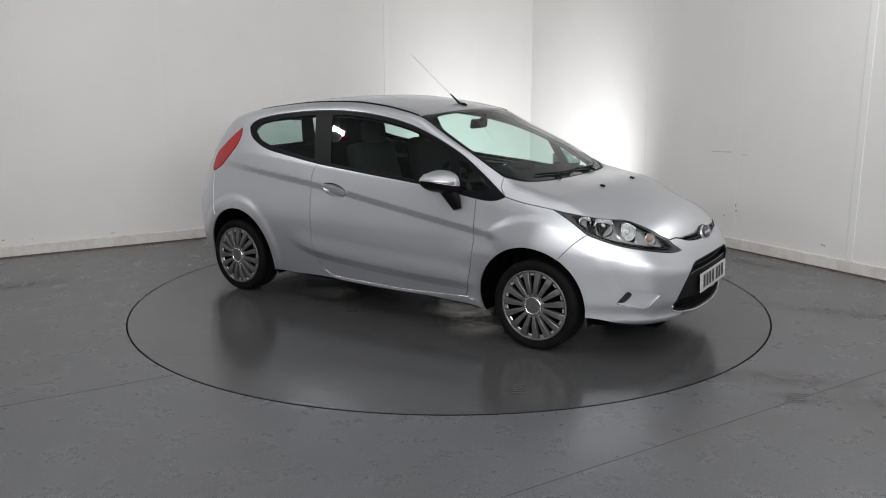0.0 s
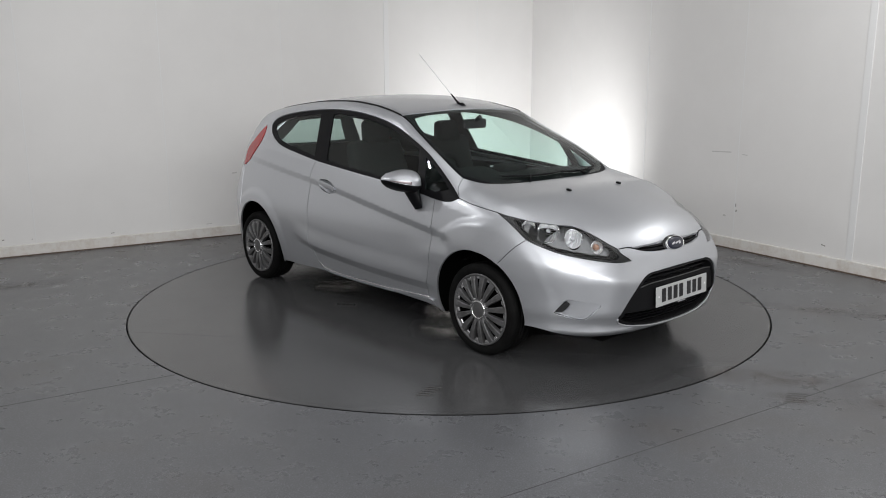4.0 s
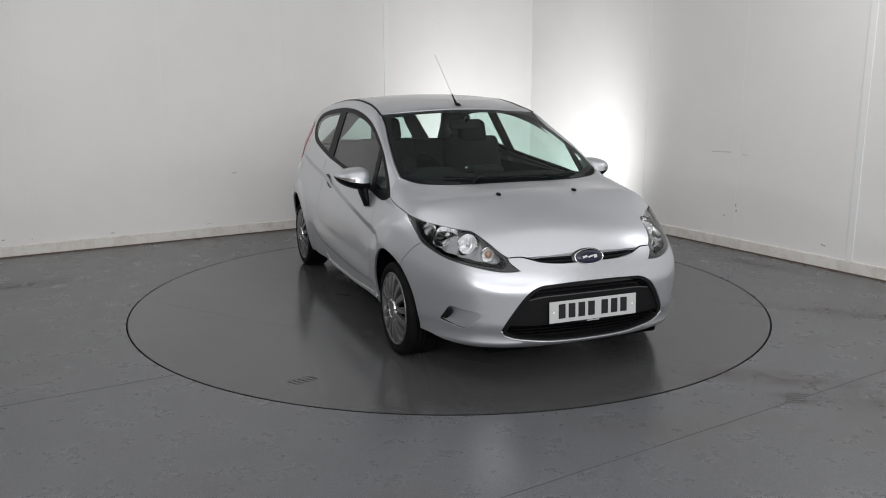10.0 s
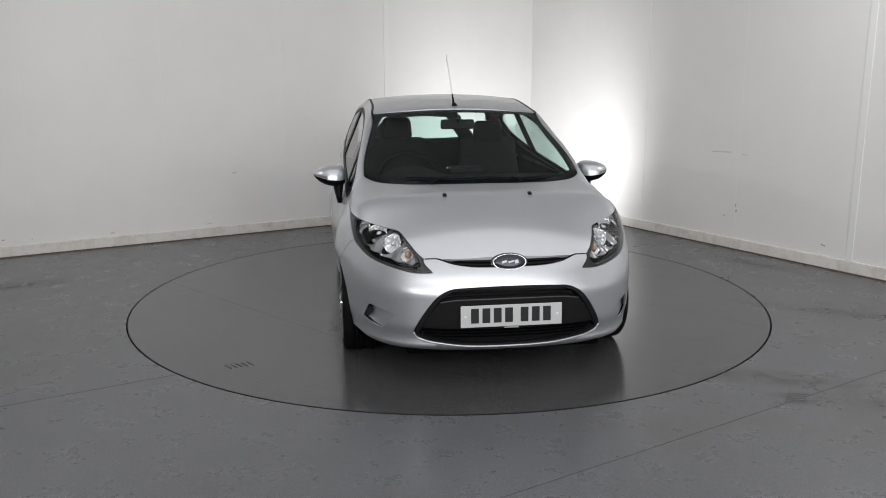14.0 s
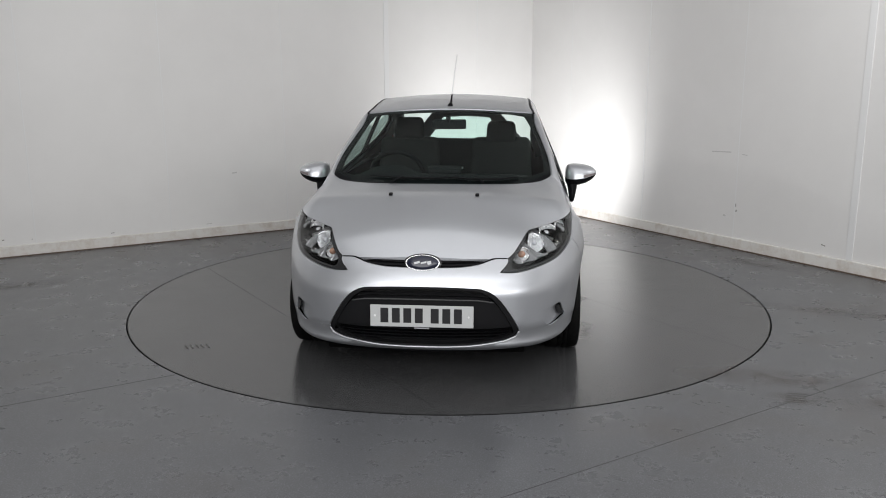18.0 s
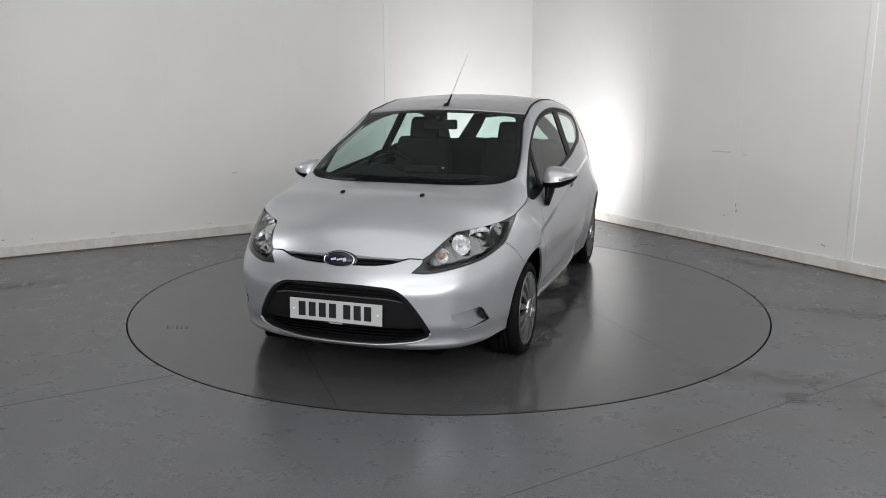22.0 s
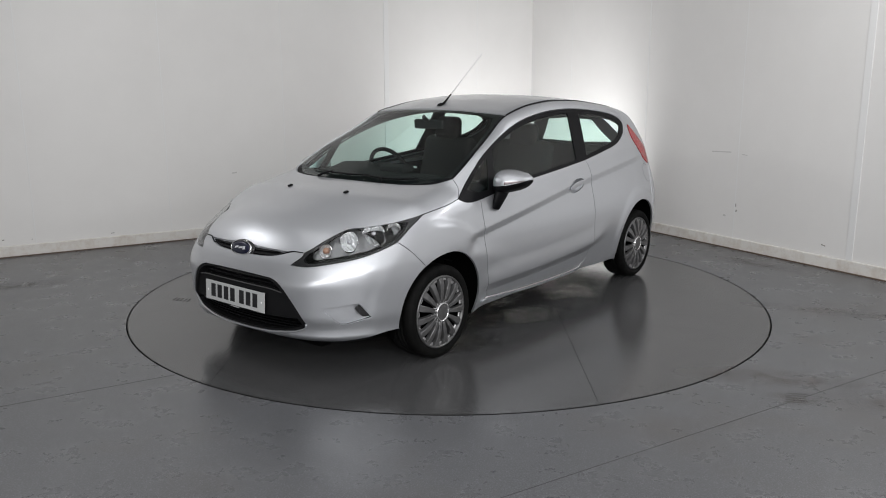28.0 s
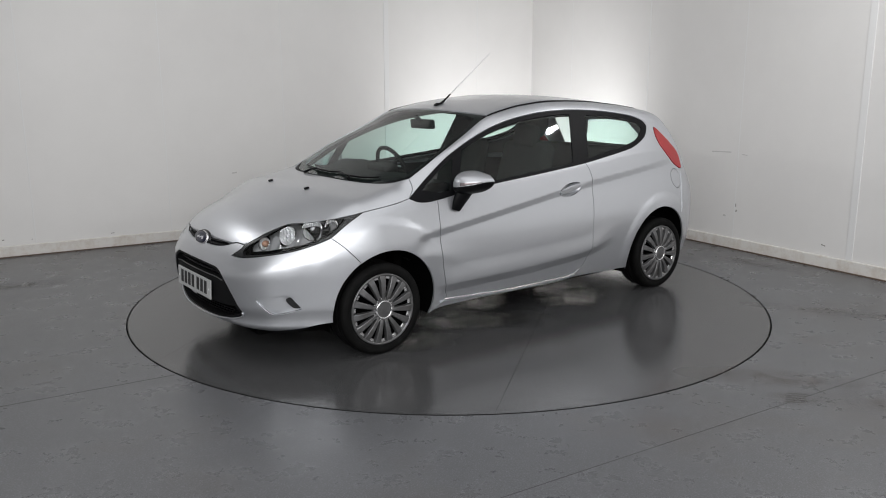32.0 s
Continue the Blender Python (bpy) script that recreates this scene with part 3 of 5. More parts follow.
# body side with roof rail, quarter and sill; door; front wing
FRONT_ARCH = arch(ARCH_F, ARCH_SIZE_F, 58, 198, "barrel")
SEAM = [(1.532, 18.4), (1.472, 14.0), FRONT_ARCH[0]]
LAMP_FOOT = [(1.329, 26.2), (1.439, 22.5), (1.532, 18.4)]
REAR_ARCH = arch(ARCH_R, ARCH_SIZE_R, -14, 192, "barrel")
TAIL_LAMP = [(-1.300, 49.2), (-1.353, 47.6), (-1.452, 43.4), (-1.545, 38.3), (-1.572, 32.2), (-1.545, 30.6), (-1.435, 34.2), (-1.325, 40.6), (-1.290, 45.8), (-1.300, 49.2)]
for side in (-1, 1):
    rear_end = [REAR_ARCH[-1], (-1.66, -13.5), (-1.73, -13)]
    panel("body_side", "barrel", [
        DLO_TOP[::-1], list(reversed(DLO_BOT[9:])), list(reversed(DOOR_REAR)), list(reversed(DOOR_FOOT)), [DOOR_FRONT[-1], SILL[0]], SILL,
        [SILL[-1], REAR_ARCH[0]], REAR_ARCH, rear_end, [(-1.73, -13), (-1.79, -4), (-1.82, 5), (-1.83, 18), (-1.78, 30), (-1.66, 42), (-1.50, 53), (-1.42, 56.5)],
        list(reversed(DITCH)), SCREEN_SIDE, [SCREEN_SIDE[-1], (0.968, 33), DLO_TOP[-1]]],
        PAINT, car, holes=[[TAIL_LAMP]] if side < 0 else [[TAIL_LAMP], [[(-1.455 + 0.064 * math.cos(t), 25.5 + 5.0 * math.sin(t)) for t in np.linspace(0, 2 * math.pi, 17)]]], side=side, step=0.032, fine=3.2)
    panel("tail_lamp", "barrel", [TAIL_LAMP], RED, car, side=side, step=0.02, lift=-0.004, depth=0.03, label="red tail lamp lens")
    if side > 0:
        panel("fuel_flap", "barrel", [[(-1.455 + 0.064 * math.cos(t), 25.5 + 5.0 * math.sin(t)) for t in np.linspace(0, 2 * math.pi, 17)]], PAINT, car, side=side, step=0.02)
    hx, hz = -0.282, 25.2
    dish = [(hx + 0.104 * math.cos(t), hz - 1.0 * math.cos(t) + 2.5 * math.sin(t)) for t in np.linspace(0, 2 * math.pi, 25)]
    door = panel("door", "barrel", [DOOR_FRONT, DOOR_FOOT, DOOR_REAR, list(reversed(DLO_BOT[3:10]))], PAINT, car, holes=[[dish]], side=side, step=0.026, fine=3.2, label="silver door with a crease along it")
    panel("front_wing", "barrel", [list(reversed(DOOR_FRONT)), DLO_BOT[:4][::-1], BONNET_SIDE, LAMP_FOOT, SEAM, [SEAM[-1]] + FRONT_ARCH[1:], [FRONT_ARCH[-1], (0.84, -18.6)], [(0.84, -18.6), DOOR_FRONT[-1]]], PAINT, car, side=side, step=0.03, fine=2.2)
    panel("sill_strip", "barrel", [[(0.78, -15.1), (0.32, -16.35), (-0.22, -15.9), (-0.345, -15.1)], [(-0.345, -15.1), (-0.22, -16.6), (0.32, -17.1), (0.80, -16.0), (0.78, -15.1)]], PAINT, car, side=side, step=0.02, lift=-0.012, depth=0.016, label="bright ledge under the door")
    # black window surround, pillars and panes
    surround = [DLO_TOP, list(DLO_BOT)]
    rear_pane = [(-1.150, 48.6), (-1.12, 50.0), (-1.04, 51.4), (-0.90, 52.7), (-0.74, 53.6), (-0.588, 54.2), (-0.505, 37.6), (-0.72, 39.6), (-0.93, 41.9), (-1.06, 44.4), (-1.150, 48.6)]
    door_pane = [(-0.435, 54.5), (-0.352, 54.7), (-0.154, 54.2), (0.069, 52.9), (0.261, 50.8), (0.423, 48.0), (0.555, 45.2)]
    door_pane_foot = [(0.655, 30.4), (0.514, 31.5), (0.319, 32.7), (0.059, 34.0), (-0.22, 35.5), (-0.348, 36.3)]
    small_pane = [(0.640, 42.4), (0.713, 40.3), (0.830, 35.6), (0.905, 32.0)]
    panel("window_surround", "barrel", surround, BLACK, car, side=side, step=0.03, lift=0.002, depth=0.012, gap=0.001,
          holes=[[rear_pane[:6], [rear_pane[5], rear_pane[6]], rear_pane[6:]],
                 [door_pane, [door_pane[-1], door_pane_foot[0]], door_pane_foot, [door_pane_foot[-1], door_pane[0]]],
                 [small_pane, [small_pane[-1], (0.80, 30.0)], [(0.80, 30.0), (0.715, 30.6)], [(0.715, 30.6), small_pane[0]]]], label="black window surround and pillars")
    panel("rear_side_window", "barrel", [rear_pane[:6], [rear_pane[5], rear_pane[6]], rear_pane[6:]], GLASS, car, side=side, step=0.05, lift=0.004, depth=0, gap=-0.004, label="green-tinted fixed side glass")
    panel("door_window", "barrel", [door_pane, [door_pane[-1], door_pane_foot[0]], door_pane_foot, [door_pane_foot[-1], door_pane[0]]], GLASS, door, side=side, step=0.05, lift=0.008, depth=0, gap=-0.006, label="green-tinted door glass")
    panel("quarterlight", "barrel", [small_pane, [small_pane[-1], (0.80, 30.0)], [(0.80, 30.0), (0.715, 30.6)], [(0.715, 30.6), small_pane[0]]], GLASS, door, side=side, step=0.05, lift=0.006, depth=0, gap=-0.004)
    panel("roof_moulding", "barrel", [[(a, b - 0.25) for a, b in DITCH[:-1]], [(DITCH[-2][0], DITCH[-2][1] - 0.25), (DITCH[-2][0], DITCH[-2][1] + 0.5)], [(a, b + 0.5) for a, b in DITCH[:-1]][::-1]], BLACK, car, side=side, step=0.02, lift=-0.003, depth=0.012, gap=0.0, label="thin black roof joint strip")
    # door handle: a dished plate and a grip across it
    plate_ = panel("handle_dish", "barrel", [dish], PAINT, door, side=side, step=0.012, lift=0.001, depth=0.0, gap=0.001,
                   sink=lambda f: 0.030 * np.clip(1 - ((f[:, 0] - hx) / 0.10) ** 2 - ((f[:, 1] - radians(1) * 0.75 * (hz - 10 * (f[:, 0] - hx))) / 0.038) ** 2, 0, 1) ** 0.7)
    grip = [(hx + 0.112 * math.cos(t), hz + 0.30 - 1.15 * math.cos(t) + 1.05 * math.sin(t)) for t in np.linspace(0, 2 * math.pi, 25)]
    panel("door_handle", "barrel", [grip], PAINT, door, side=side, step=0.010, lift=-0.010, depth=0.014, gap=0)

# roof, bonnet, screen
panel("roof", "barrel", [[(a, b) for a, b in SCREEN_TOP], DITCH, [(-1.42, 56.5), (-1.455, 66), (-1.468, 78), (-1.47, 90)]], PAINT, car, whole=True, step=0.035)
bonnet = panel("bonnet", "barrel", [list(reversed(SCREEN_FOOT)), [SCREEN_FOOT[0], (0.968, 33), BONNET_SIDE[0]], BONNET_SIDE, LAMP_TOP, BONNET_NOSE], PAINT, car, whole=True, step=0.026)
PANE_TOP = [(0.345, 90), (0.338, 77), (0.325, 67), (0.325, 59.2)]
PANE_SIDE = [(0.325, 59.2), (0.42, 55.6), (0.55, 51.9), (0.72, 46.9), (0.86, 42.9), (0.94, 41.0)]
PANE_FOOT = [(0.94, 41.0), (1.00, 45.0), (1.035, 54), (1.055, 70), (1.06, 90)]
panel("screen_surround", "barrel", [SCREEN_TOP, SCREEN_SIDE, SCREEN_FOOT], BLACK, car, whole=True, step=0.04, lift=0.006, depth=0.004, gap=0.001, label="black windscreen border and scuttle",
      holes=[[PANE_TOP, PANE_SIDE, PANE_FOOT, [(a, 180 - b) for a, b in PANE_FOOT[::-1]], [(a, 180 - b) for a, b in PANE_SIDE[::-1]], [(a, 180 - b) for a, b in PANE_TOP[::-1]]]])
panel("windscreen", "barrel", [[(0.323, 90), (0.316, 77), (0.302, 66.5), (0.275, 57.4)], [(0.275, 57.4), (0.50, 52), (0.86, 41.6), (0.945, 39.2)], [(0.945, 39.2), (1.05, 43.5), (1.09, 52), (1.12, 70), (1.125, 90)]], GLASS, car, whole=True, step=0.05, lift=0.003, depth=0, gap=0, label="green-tinted windscreen")

# ---- nose: bumper with its openings ----
LOW_TOP = [(0, 0.537), (8.5, 0.535), (15, 0.530), (19.3, 0.524), (22.8, 0.497), (25.8, 0.443), (28.8, 0.371), (31.4, 0.300)]
LOW_FOOT = [(31.4, 0.300), (31.0, 0.275), (28.6, 0.258), (25.4, 0.246), (16.5, 0.230), (8, 0.226), (0, 0.225)]
mirror_run = lambda r: [(-a, b) for a, b in r[::-1]]
FOG = [(52.6, 0.327), (50.6, 0.365), (48.3, 0.404), (43.5, 0.398), (37.8, 0.383), (40, 0.340), (43.0, 0.300), (48, 0.310), (52.6, 0.327)]
slot_foot = [(0, 0.626), (5.2, 0.626), (13, 0.628), (19, 0.638), (23.8, 0.656), (27, 0.664)]
lamp_in = as_nose([(1.887, 26.3)])[0]
LAMP_TIP = (25.8, 0.600)
LAMP_LOW = [LAMP_TIP, (31.9, 0.598), (41.3, 0.619), (51.2, 0.646), (59.0, 0.680), as_nose([SEAM[0]])[0]]
nose_arch = arch(ARCH_F, ARCH_SIZE_F, 58, -7, "nose")
bumper = panel("front_bumper", "nose", [slot_foot + [lamp_in], [lamp_in, (29.5, 0.640), LAMP_TIP], LAMP_LOW, as_nose(SEAM)[:-1] + [nose_arch[0]], nose_arch, [nose_arch[-1], (58, 0.226), (49.7, 0.206), (38.7, 0.192), (27, 0.187), (13.4, 0.186), (0, 0.187)]], PAINT, car, whole=True, step=0.022,
               holes=[[LOW_TOP, LOW_FOOT, mirror_run(LOW_FOOT), mirror_run(LOW_TOP)], [FOG]])
panel("chin", "nose", [[(0, 0.186), (13.4, 0.185), (27, 0.186), (38.7, 0.190), (49.7, 0.202), (54, 0.212)], [(54, 0.212), (54, 0.195), (45, 0.172), (20, 0.160), (0, 0.158)]], GRAIN, car, whole=True, step=0.03, lift=0.03, depth=0.02, label="dark plastic lower lip")
# upper slot with its two blades
panel("upper_grille", "nose", [[(0, 0.668), (12, 0.668), (20, 0.668), (27, 0.668)], [(27, 0.668), (23.8, 0.650), (19, 0.632), (13, 0.622), (0, 0.620)]], GLOSS_BLACK, car, whole=True, step=0.02, lift=0.022, depth=0.0, gap=0)
for z in (0.636, 0.652):
    panel("grille_blade", "nose", [[(0, z + 0.004), (12, z + 0.004), (20, z + 0.006)], [(20, z + 0.006), (20, z + 0.001), (12, z - 0.004), (0, z - 0.004)]], BLACK, car, whole=True, step=0.02, lift=0.008, depth=0.014, gap=0)
# lower opening: a recessed shell, the carrier behind the plate, and blades
shell = [(a * 1.01, b) for a, b in LOW_TOP], [(a * 1.01, b) for a, b in LOW_FOOT]
panel("lower_grille", "nose", [shell[0], shell[1]], GLOSS_BLACK, car, whole=True, step=0.03, lift=0.055, depth=0, gap=-0.004)
panel("grille_funnel", "nose", [LOW_TOP, LOW_FOOT], GRAIN, car, whole=True, step=0.02, lift=0.004, depth=0.05, gap=0.0, label="dark grained opening frame",
      holes=[[[(a * 0.955, b - 0.010) for a, b in LOW_TOP], [(a * 0.955, b + 0.008) for a, b in LOW_FOOT], mirror_run([(a * 0.955, b + 0.008) for a, b in LOW_FOOT]), mirror_run([(a * 0.955, b - 0.010) for a, b in LOW_TOP])]])
panel("plate_carrier", "nose", [[(0, 0.470), (10, 0.468), (18, 0.464), (23.5, 0.452)], [(23.5, 0.452), (27.4, 0.372), (29.4, 0.322)], [(29.4, 0.322), (20, 0.318), (10, 0.316), (0, 0.315)]], GRAIN, car, whole=True, step=0.025, lift=0.014, depth=0.04, gap=0, label="dark grained number plate carrier")
for z in (0.290, 0.272, 0.254):
    panel("grille_blade", "nose", [[(0, z + 0.005), (15, z + 0.005), (28.5, z + 0.006)], [(28.5, z + 0.006), (28.5, z - 0.001), (15, z - 0.003), (0, z - 0.003)]], BLACK, car, whole=True, step=0.03, lift=0.030, depth=0.02, gap=0)
panel("grille_blade", "nose", [[(0, 0.500), (12, 0.499), (21, 0.492)], [(21, 0.492), (21.5, 0.486), (12, 0.490), (0, 0.491)]], BLACK, car, whole=True, step=0.03, lift=0.030, depth=0.02, gap=0)

# a bright lip along the opening's foot and a highlight along the carrier's upper edge
# paler grey than the carrier: its edge highlight put into the colour
EDGE_HIGHLIGHT = material("grey_edge_highlight", (0.07, 0.07, 0.072), 0.35)
LIP_RUNS = (("grille_lip", [(a, z - 0.005) for a, z in LOW_FOOT[:-1]] + [(0, 0.2205)] + [(-a, z - 0.005) for a, z in LOW_FOOT[-2::-1]], 0.0055, -0.001, PAINT), ("carrier_edge", [(23.0, 0.456), (18, 0.467), (10, 0.471), (0, 0.473), (-10, 0.471), (-18, 0.467), (-23.0, 0.456)], 0.003, 0.013, EDGE_HIGHLIGHT))

# number plate: flat, with plain bars for its characters
tilt = Matrix.Translation((2.030, 0, 0.388)) @ Matrix.Rotation(radians(-3), 4, "Y")
plate = part("number_plate", boxed(0.006, 0.520, 0.111, tilt, 0.002), PLATE, car, "white plate with black bars")
for y, w in ((0.188, 0.040), (0.130, 0.040), (0.072, 0.040), (0.014, 0.040), (-0.066, 0.040), (-0.124, 0.040), (-0.182, 0.040)):
    part("bar", boxed(0.0016, w, 0.075, tilt @ Matrix.Translation((0.0034, -y, 0.003)), 0.0004, 1), INK, plate)
for y in (-0.236, 0.236):
    bm = bmesh.new()
    bmesh.ops.create_cone(bm, cap_ends=True, segments=14, radius1=0.006, radius2=0.0045, depth=0.003, matrix=tilt @ Matrix.Translation((0.004, y, 0.0)) @ Matrix.Rotation(math.pi / 2, 4, "Y"))
    part("screw_cap", bm, material("white_cap", (0.8, 0.8, 0.8), 0.4), plate)
part("small_print", boxed(0.0014, 0.075, 0.006, Matrix.Translation((2.031, 0.0, 0.326)), 0.0), material("pale_print", (0.4, 0.4, 0.42), 0.5), plate)


def oval(rx, rz, depth, m, rim=0.0, seg=48):
    """A shallow domed oval, or with rim an oval ring, facing +x."""
    bm = bmesh.new()
    rows = [(1.0, 0.0), (1.0, depth * 0.6), (0.94, depth), (0.6, depth * 1.12), (0.0, depth * 1.18)] if not rim else [(1.0, 0.0), (1.0, depth * 0.7), (1.0 - rim * 0.5, depth), (1.0 - rim, depth * 0.7), (1.0 - rim, 0.0)]
    loops = []
    for r, x in rows:
        if r == 0:
            loops.append([bm.verts.new(m @ Vector((x, 0, 0)))])
        else:
            loops.append([bm.verts.new(m @ Vector((x, r * rx * math.cos(2 * math.pi * i / seg), r * rz * math.sin(2 * math.pi * i / seg)))) for i in range(seg)])
    for p, q in zip(loops, loops[1:]):
        for i in range(seg):
            j = (i + 1) % seg
            bm.faces.new((p[i], p[j], q[0]) if len(q) == 1 else (p[i], p[j], q[j], q[i]))
    return bm


badge_at = Matrix.Translation((1.962, 0, 0.645)) @ Matrix.Rotation(radians(-22), 4, "Y")
badge = part("badge", oval(0.080, 0.035, 0.014, badge_at), BLUE, car, "blue oval badge with chrome rim", True)
part("badge_rim", oval(0.088, 0.042, 0.014, badge_at, 0.10), CHROME, badge, "chrome rim", True)
part("badge_housing", oval(0.098, 0.050, 0.010, badge_at @ Matrix.Translation((-0.010, 0, 0)), 0.0), GLOSS_BLACK, badge, "", True)
for y, w, h in ((-0.034, 0.020, 0.018), (-0.006, 0.030, 0.009), (0.028, 0.028, 0.011)):
    part("badge_bar", boxed(0.002, w, h, badge_at @ Matrix.Translation((0.0165, -y, 0.0)) @ Matrix.Rotation(radians(14), 4, "X"), 0.0009, 2), BADGE_SCRIPT, badge)

# fog pockets
for side in (-1, 1):
    pocket = panel("fog_pocket", "nose", [FOG], PAINT, car, side=side, step=0.014, lift=0.011, depth=0.0, gap=-0.002,
                   sink=lambda f: 0.028 * np.clip((f[:, 0] / 0.80 * 57.3 - 36.5) / 13.5, 0, 1) ** 1.3 * (0.55 + 0.45 * smooth_step(0.30, 0.34, f[:, 1])))
    panel("pocket_slot", "nose", [[(52.2, 0.333), (50.2, 0.372), (48.6, 0.394)], [(48.6, 0.394), (47.4, 0.380), (49.8, 0.334), (52.2, 0.333)]], GLOSS_BLACK, pocket, side=side, step=0.012, lift=0.010, depth=0.02, gap=0)

# headlamps
for side in (-1, 1):
    top_run = as_nose(LAMP_TOP)
    edge = [top_run, [top_run[-1], (29.5, 0.640), LAMP_TIP], LAMP_LOW, as_nose(LAMP_FOOT)[::-1]]
    lamp = panel("headlamp", "nose", edge, GLOSS_BLACK, car, side=side, step=0.02, lift=0.100, depth=0.0, gap=-0.003, label="clear headlamp with black housing and bright reflectors")
    panel("lamp_border", "nose", edge, LAMP_EDGE, lamp, side=side, step=0.02, lift=0.003, depth=0.018, gap=0.0015,
          holes=[[[(69.5, 0.798), (60.5, 0.792), (50, 0.778), (45, 0.758), (40, 0.725), (36, 0.690), (31.6, 0.652)], [(31.6, 0.652), (30.5, 0.626), (32, 0.608)], [(32, 0.608), (41.3, 0.625), (50.5, 0.650), (58, 0.684), (65, 0.733), (69.5, 0.798)]]])
    panel("lamp_lens", "nose", edge, LENS, lamp, side=side, step=0.03, lift=-0.001, depth=0.0, gap=0.003, label="clear plastic lens")
    for phi, z, size, deep, kind in ((64.0, 0.762, 0.034, 0.018, "side"), (56.0, 0.737, 0.058, 0.028, "main"), (46.0, 0.704, 0.050, 0.026, "second"), (37.4, 0.665, 0.036, 0.022, "turn")):
        c = cast("nose", np.array([radians(phi) * side]), np.array([z]), 0.034)[0]
        n = Vector((math.cos(radians(phi) * 0.72), math.sin(radians(phi) * 0.72) * side, 0.08)).normalized()
        m = Matrix.Translation(c) @ n.to_track_quat("X", "Z").to_matrix().to_4x4()
        seg, rows = 28, [(1.0, 0.0), (1.0, -0.006), (0.93, -0.012), (0.75, -deep * 0.6), (0.45, -deep * 0.9), (0.0, -deep)]
        bm = bmesh.new()
        loops = [[bm.verts.new(m @ Vector((x, r * size * math.cos(2 * math.pi * i / seg), r * size * math.sin(2 * math.pi * i / seg)))) for i in range(seg)] if r else [bm.verts.new(m @ Vector((x, 0, 0)))] for r, x in rows]
        for p, q in zip(loops, loops[1:]):
            for i in range(seg):
                j = (i + 1) % seg
                bm.faces.new((p[i], p[j], q[0]) if len(q) == 1 else (p[i], p[j], q[j], q[i]))
        # keep the bowl under the lens
        for _ in range(4):
            gap_ = skin_field(np.array([tuple(v.co) for v in bm.verts]))
            for v, g in zip(bm.verts, gap_):
                v.co -= n * max(0.0, 0.012 - float(g))
        rim_pts = [v.co.copy() for v in bm.verts][:seg]
        part("reflector", bm, DULL_CHROME, lamp, "bright bowl reflector", True)
        part("bowl_rim", rod(rim_pts + rim_pts[:1], [0.0035] * (seg + 1), 6), CHROME, lamp, "", True)
        bm = bmesh.new()
        bmesh.ops.create_uvsphere(bm, u_segments=14, v_segments=10, radius=size * (0.26 if kind != "turn" else 0.50), matrix=m @ Matrix.Translation((-deep * 0.55, 0, 0)) @ Matrix.Diagonal((1.4, 1, 1, 1)))
        part("bulb", bm, AMBER if kind == "turn" else BULB, lamp, "amber bulb" if kind == "turn" else "", True)
    # bright strips that join the bowls
    panel("lamp_bezel", "nose", [[(69, 0.793), (60, 0.793), (50, 0.772), (42, 0.730), (33, 0.655)], [(33, 0.655), (34, 0.626), (46, 0.650), (56, 0.682), (64, 0.740), (69, 0.793)]], SMOKED_CHROME, lamp, side=side, step=0.016, lift=0.036, depth=0.0, gap=0, holes=[[[(p + math.degrees(r / 0.8) * math.cos(t), z + r * math.sin(t)) for t in np.linspace(0, 2 * math.pi, 17)]] for p, z, r in ((56.0, 0.737, 0.050), (46.0, 0.703, 0.044), (37.4, 0.664, 0.030))],
          sink=lambda f: 0.008 * np.sin(f[:, 0] * 75.0), label="rippled bright bezel")

# ---- tail: never in view, plain but closed ----
panel("tailgate", "tail", [[(0, 1.33), (18, 1.325), (32, 1.28)], [(32, 1.28), (38, 1.05), (41, 0.80), (40, 0.58)], [(40, 0.58), (20, 0.56), (0, 0.56)]], PAINT, car, whole=True, step=0.05,
      holes=[[[(-22, 1.215), (0, 1.228), (22, 1.215)], [(22, 1.215), (28, 1.03)], [(28, 1.03), (0, 1.02), (-28, 1.03)], [(-28, 1.03), (-22, 1.215)]]])
panel("rear_window", "tail", [[(0, 1.228), (22, 1.215)], [(22, 1.215), (28, 1.03)], [(28, 1.03), (0, 1.02)]], GLASS, car, whole=True, step=0.06, lift=0.006, depth=0, gap=-0.004)
panel("rear_bumper", "tail", [[(0, 0.555), (20, 0.555), (40, 0.575)], [(40, 0.575), (40, 0.45), (39, 0.24)], [(39, 0.24), (20, 0.20), (0, 0.20)]], PAINT, car, whole=True, step=0.05)

# ---- under the skin: dark shell, wheel housings, floor ----
def grid_sheet(name, kind, a0, a1, na, b0, b1, nb, lift, mat, parent, skip=None, smooth=True):
    """A plain grid of the skin, some way under it."""
    A, B = np.meshgrid(np.linspace(a0, a1, na), np.linspace(b0, b1, nb), indexing="ij")
    P = cast(kind, A.ravel() if kind == "barrel" else np.radians(A.ravel()), np.radians(B.ravel()) if kind == "barrel" else B.ravel(), lift)
    I = np.arange(A.size).reshape(A.shape)
    F = np.stack([I[:-1, :-1], I[1:, :-1], I[1:, 1:], I[:-1, 1:]], -1).reshape(-1, 4)
    if skip is not None:
        F = F[~skip(P[F].mean(1))]
    ob = mesh_object(name, P, F, mat, smooth)
    ob.parent = parent
    return ob


def in_arch(p):
    return (np.hypot(p[:, 0] - ARCH_F[0], p[:, 2] - ARCH_F[1]) < 0.365) | (np.hypot(p[:, 0] - ARCH_R[0], p[:, 2] - ARCH_R[1]) < 0.365)


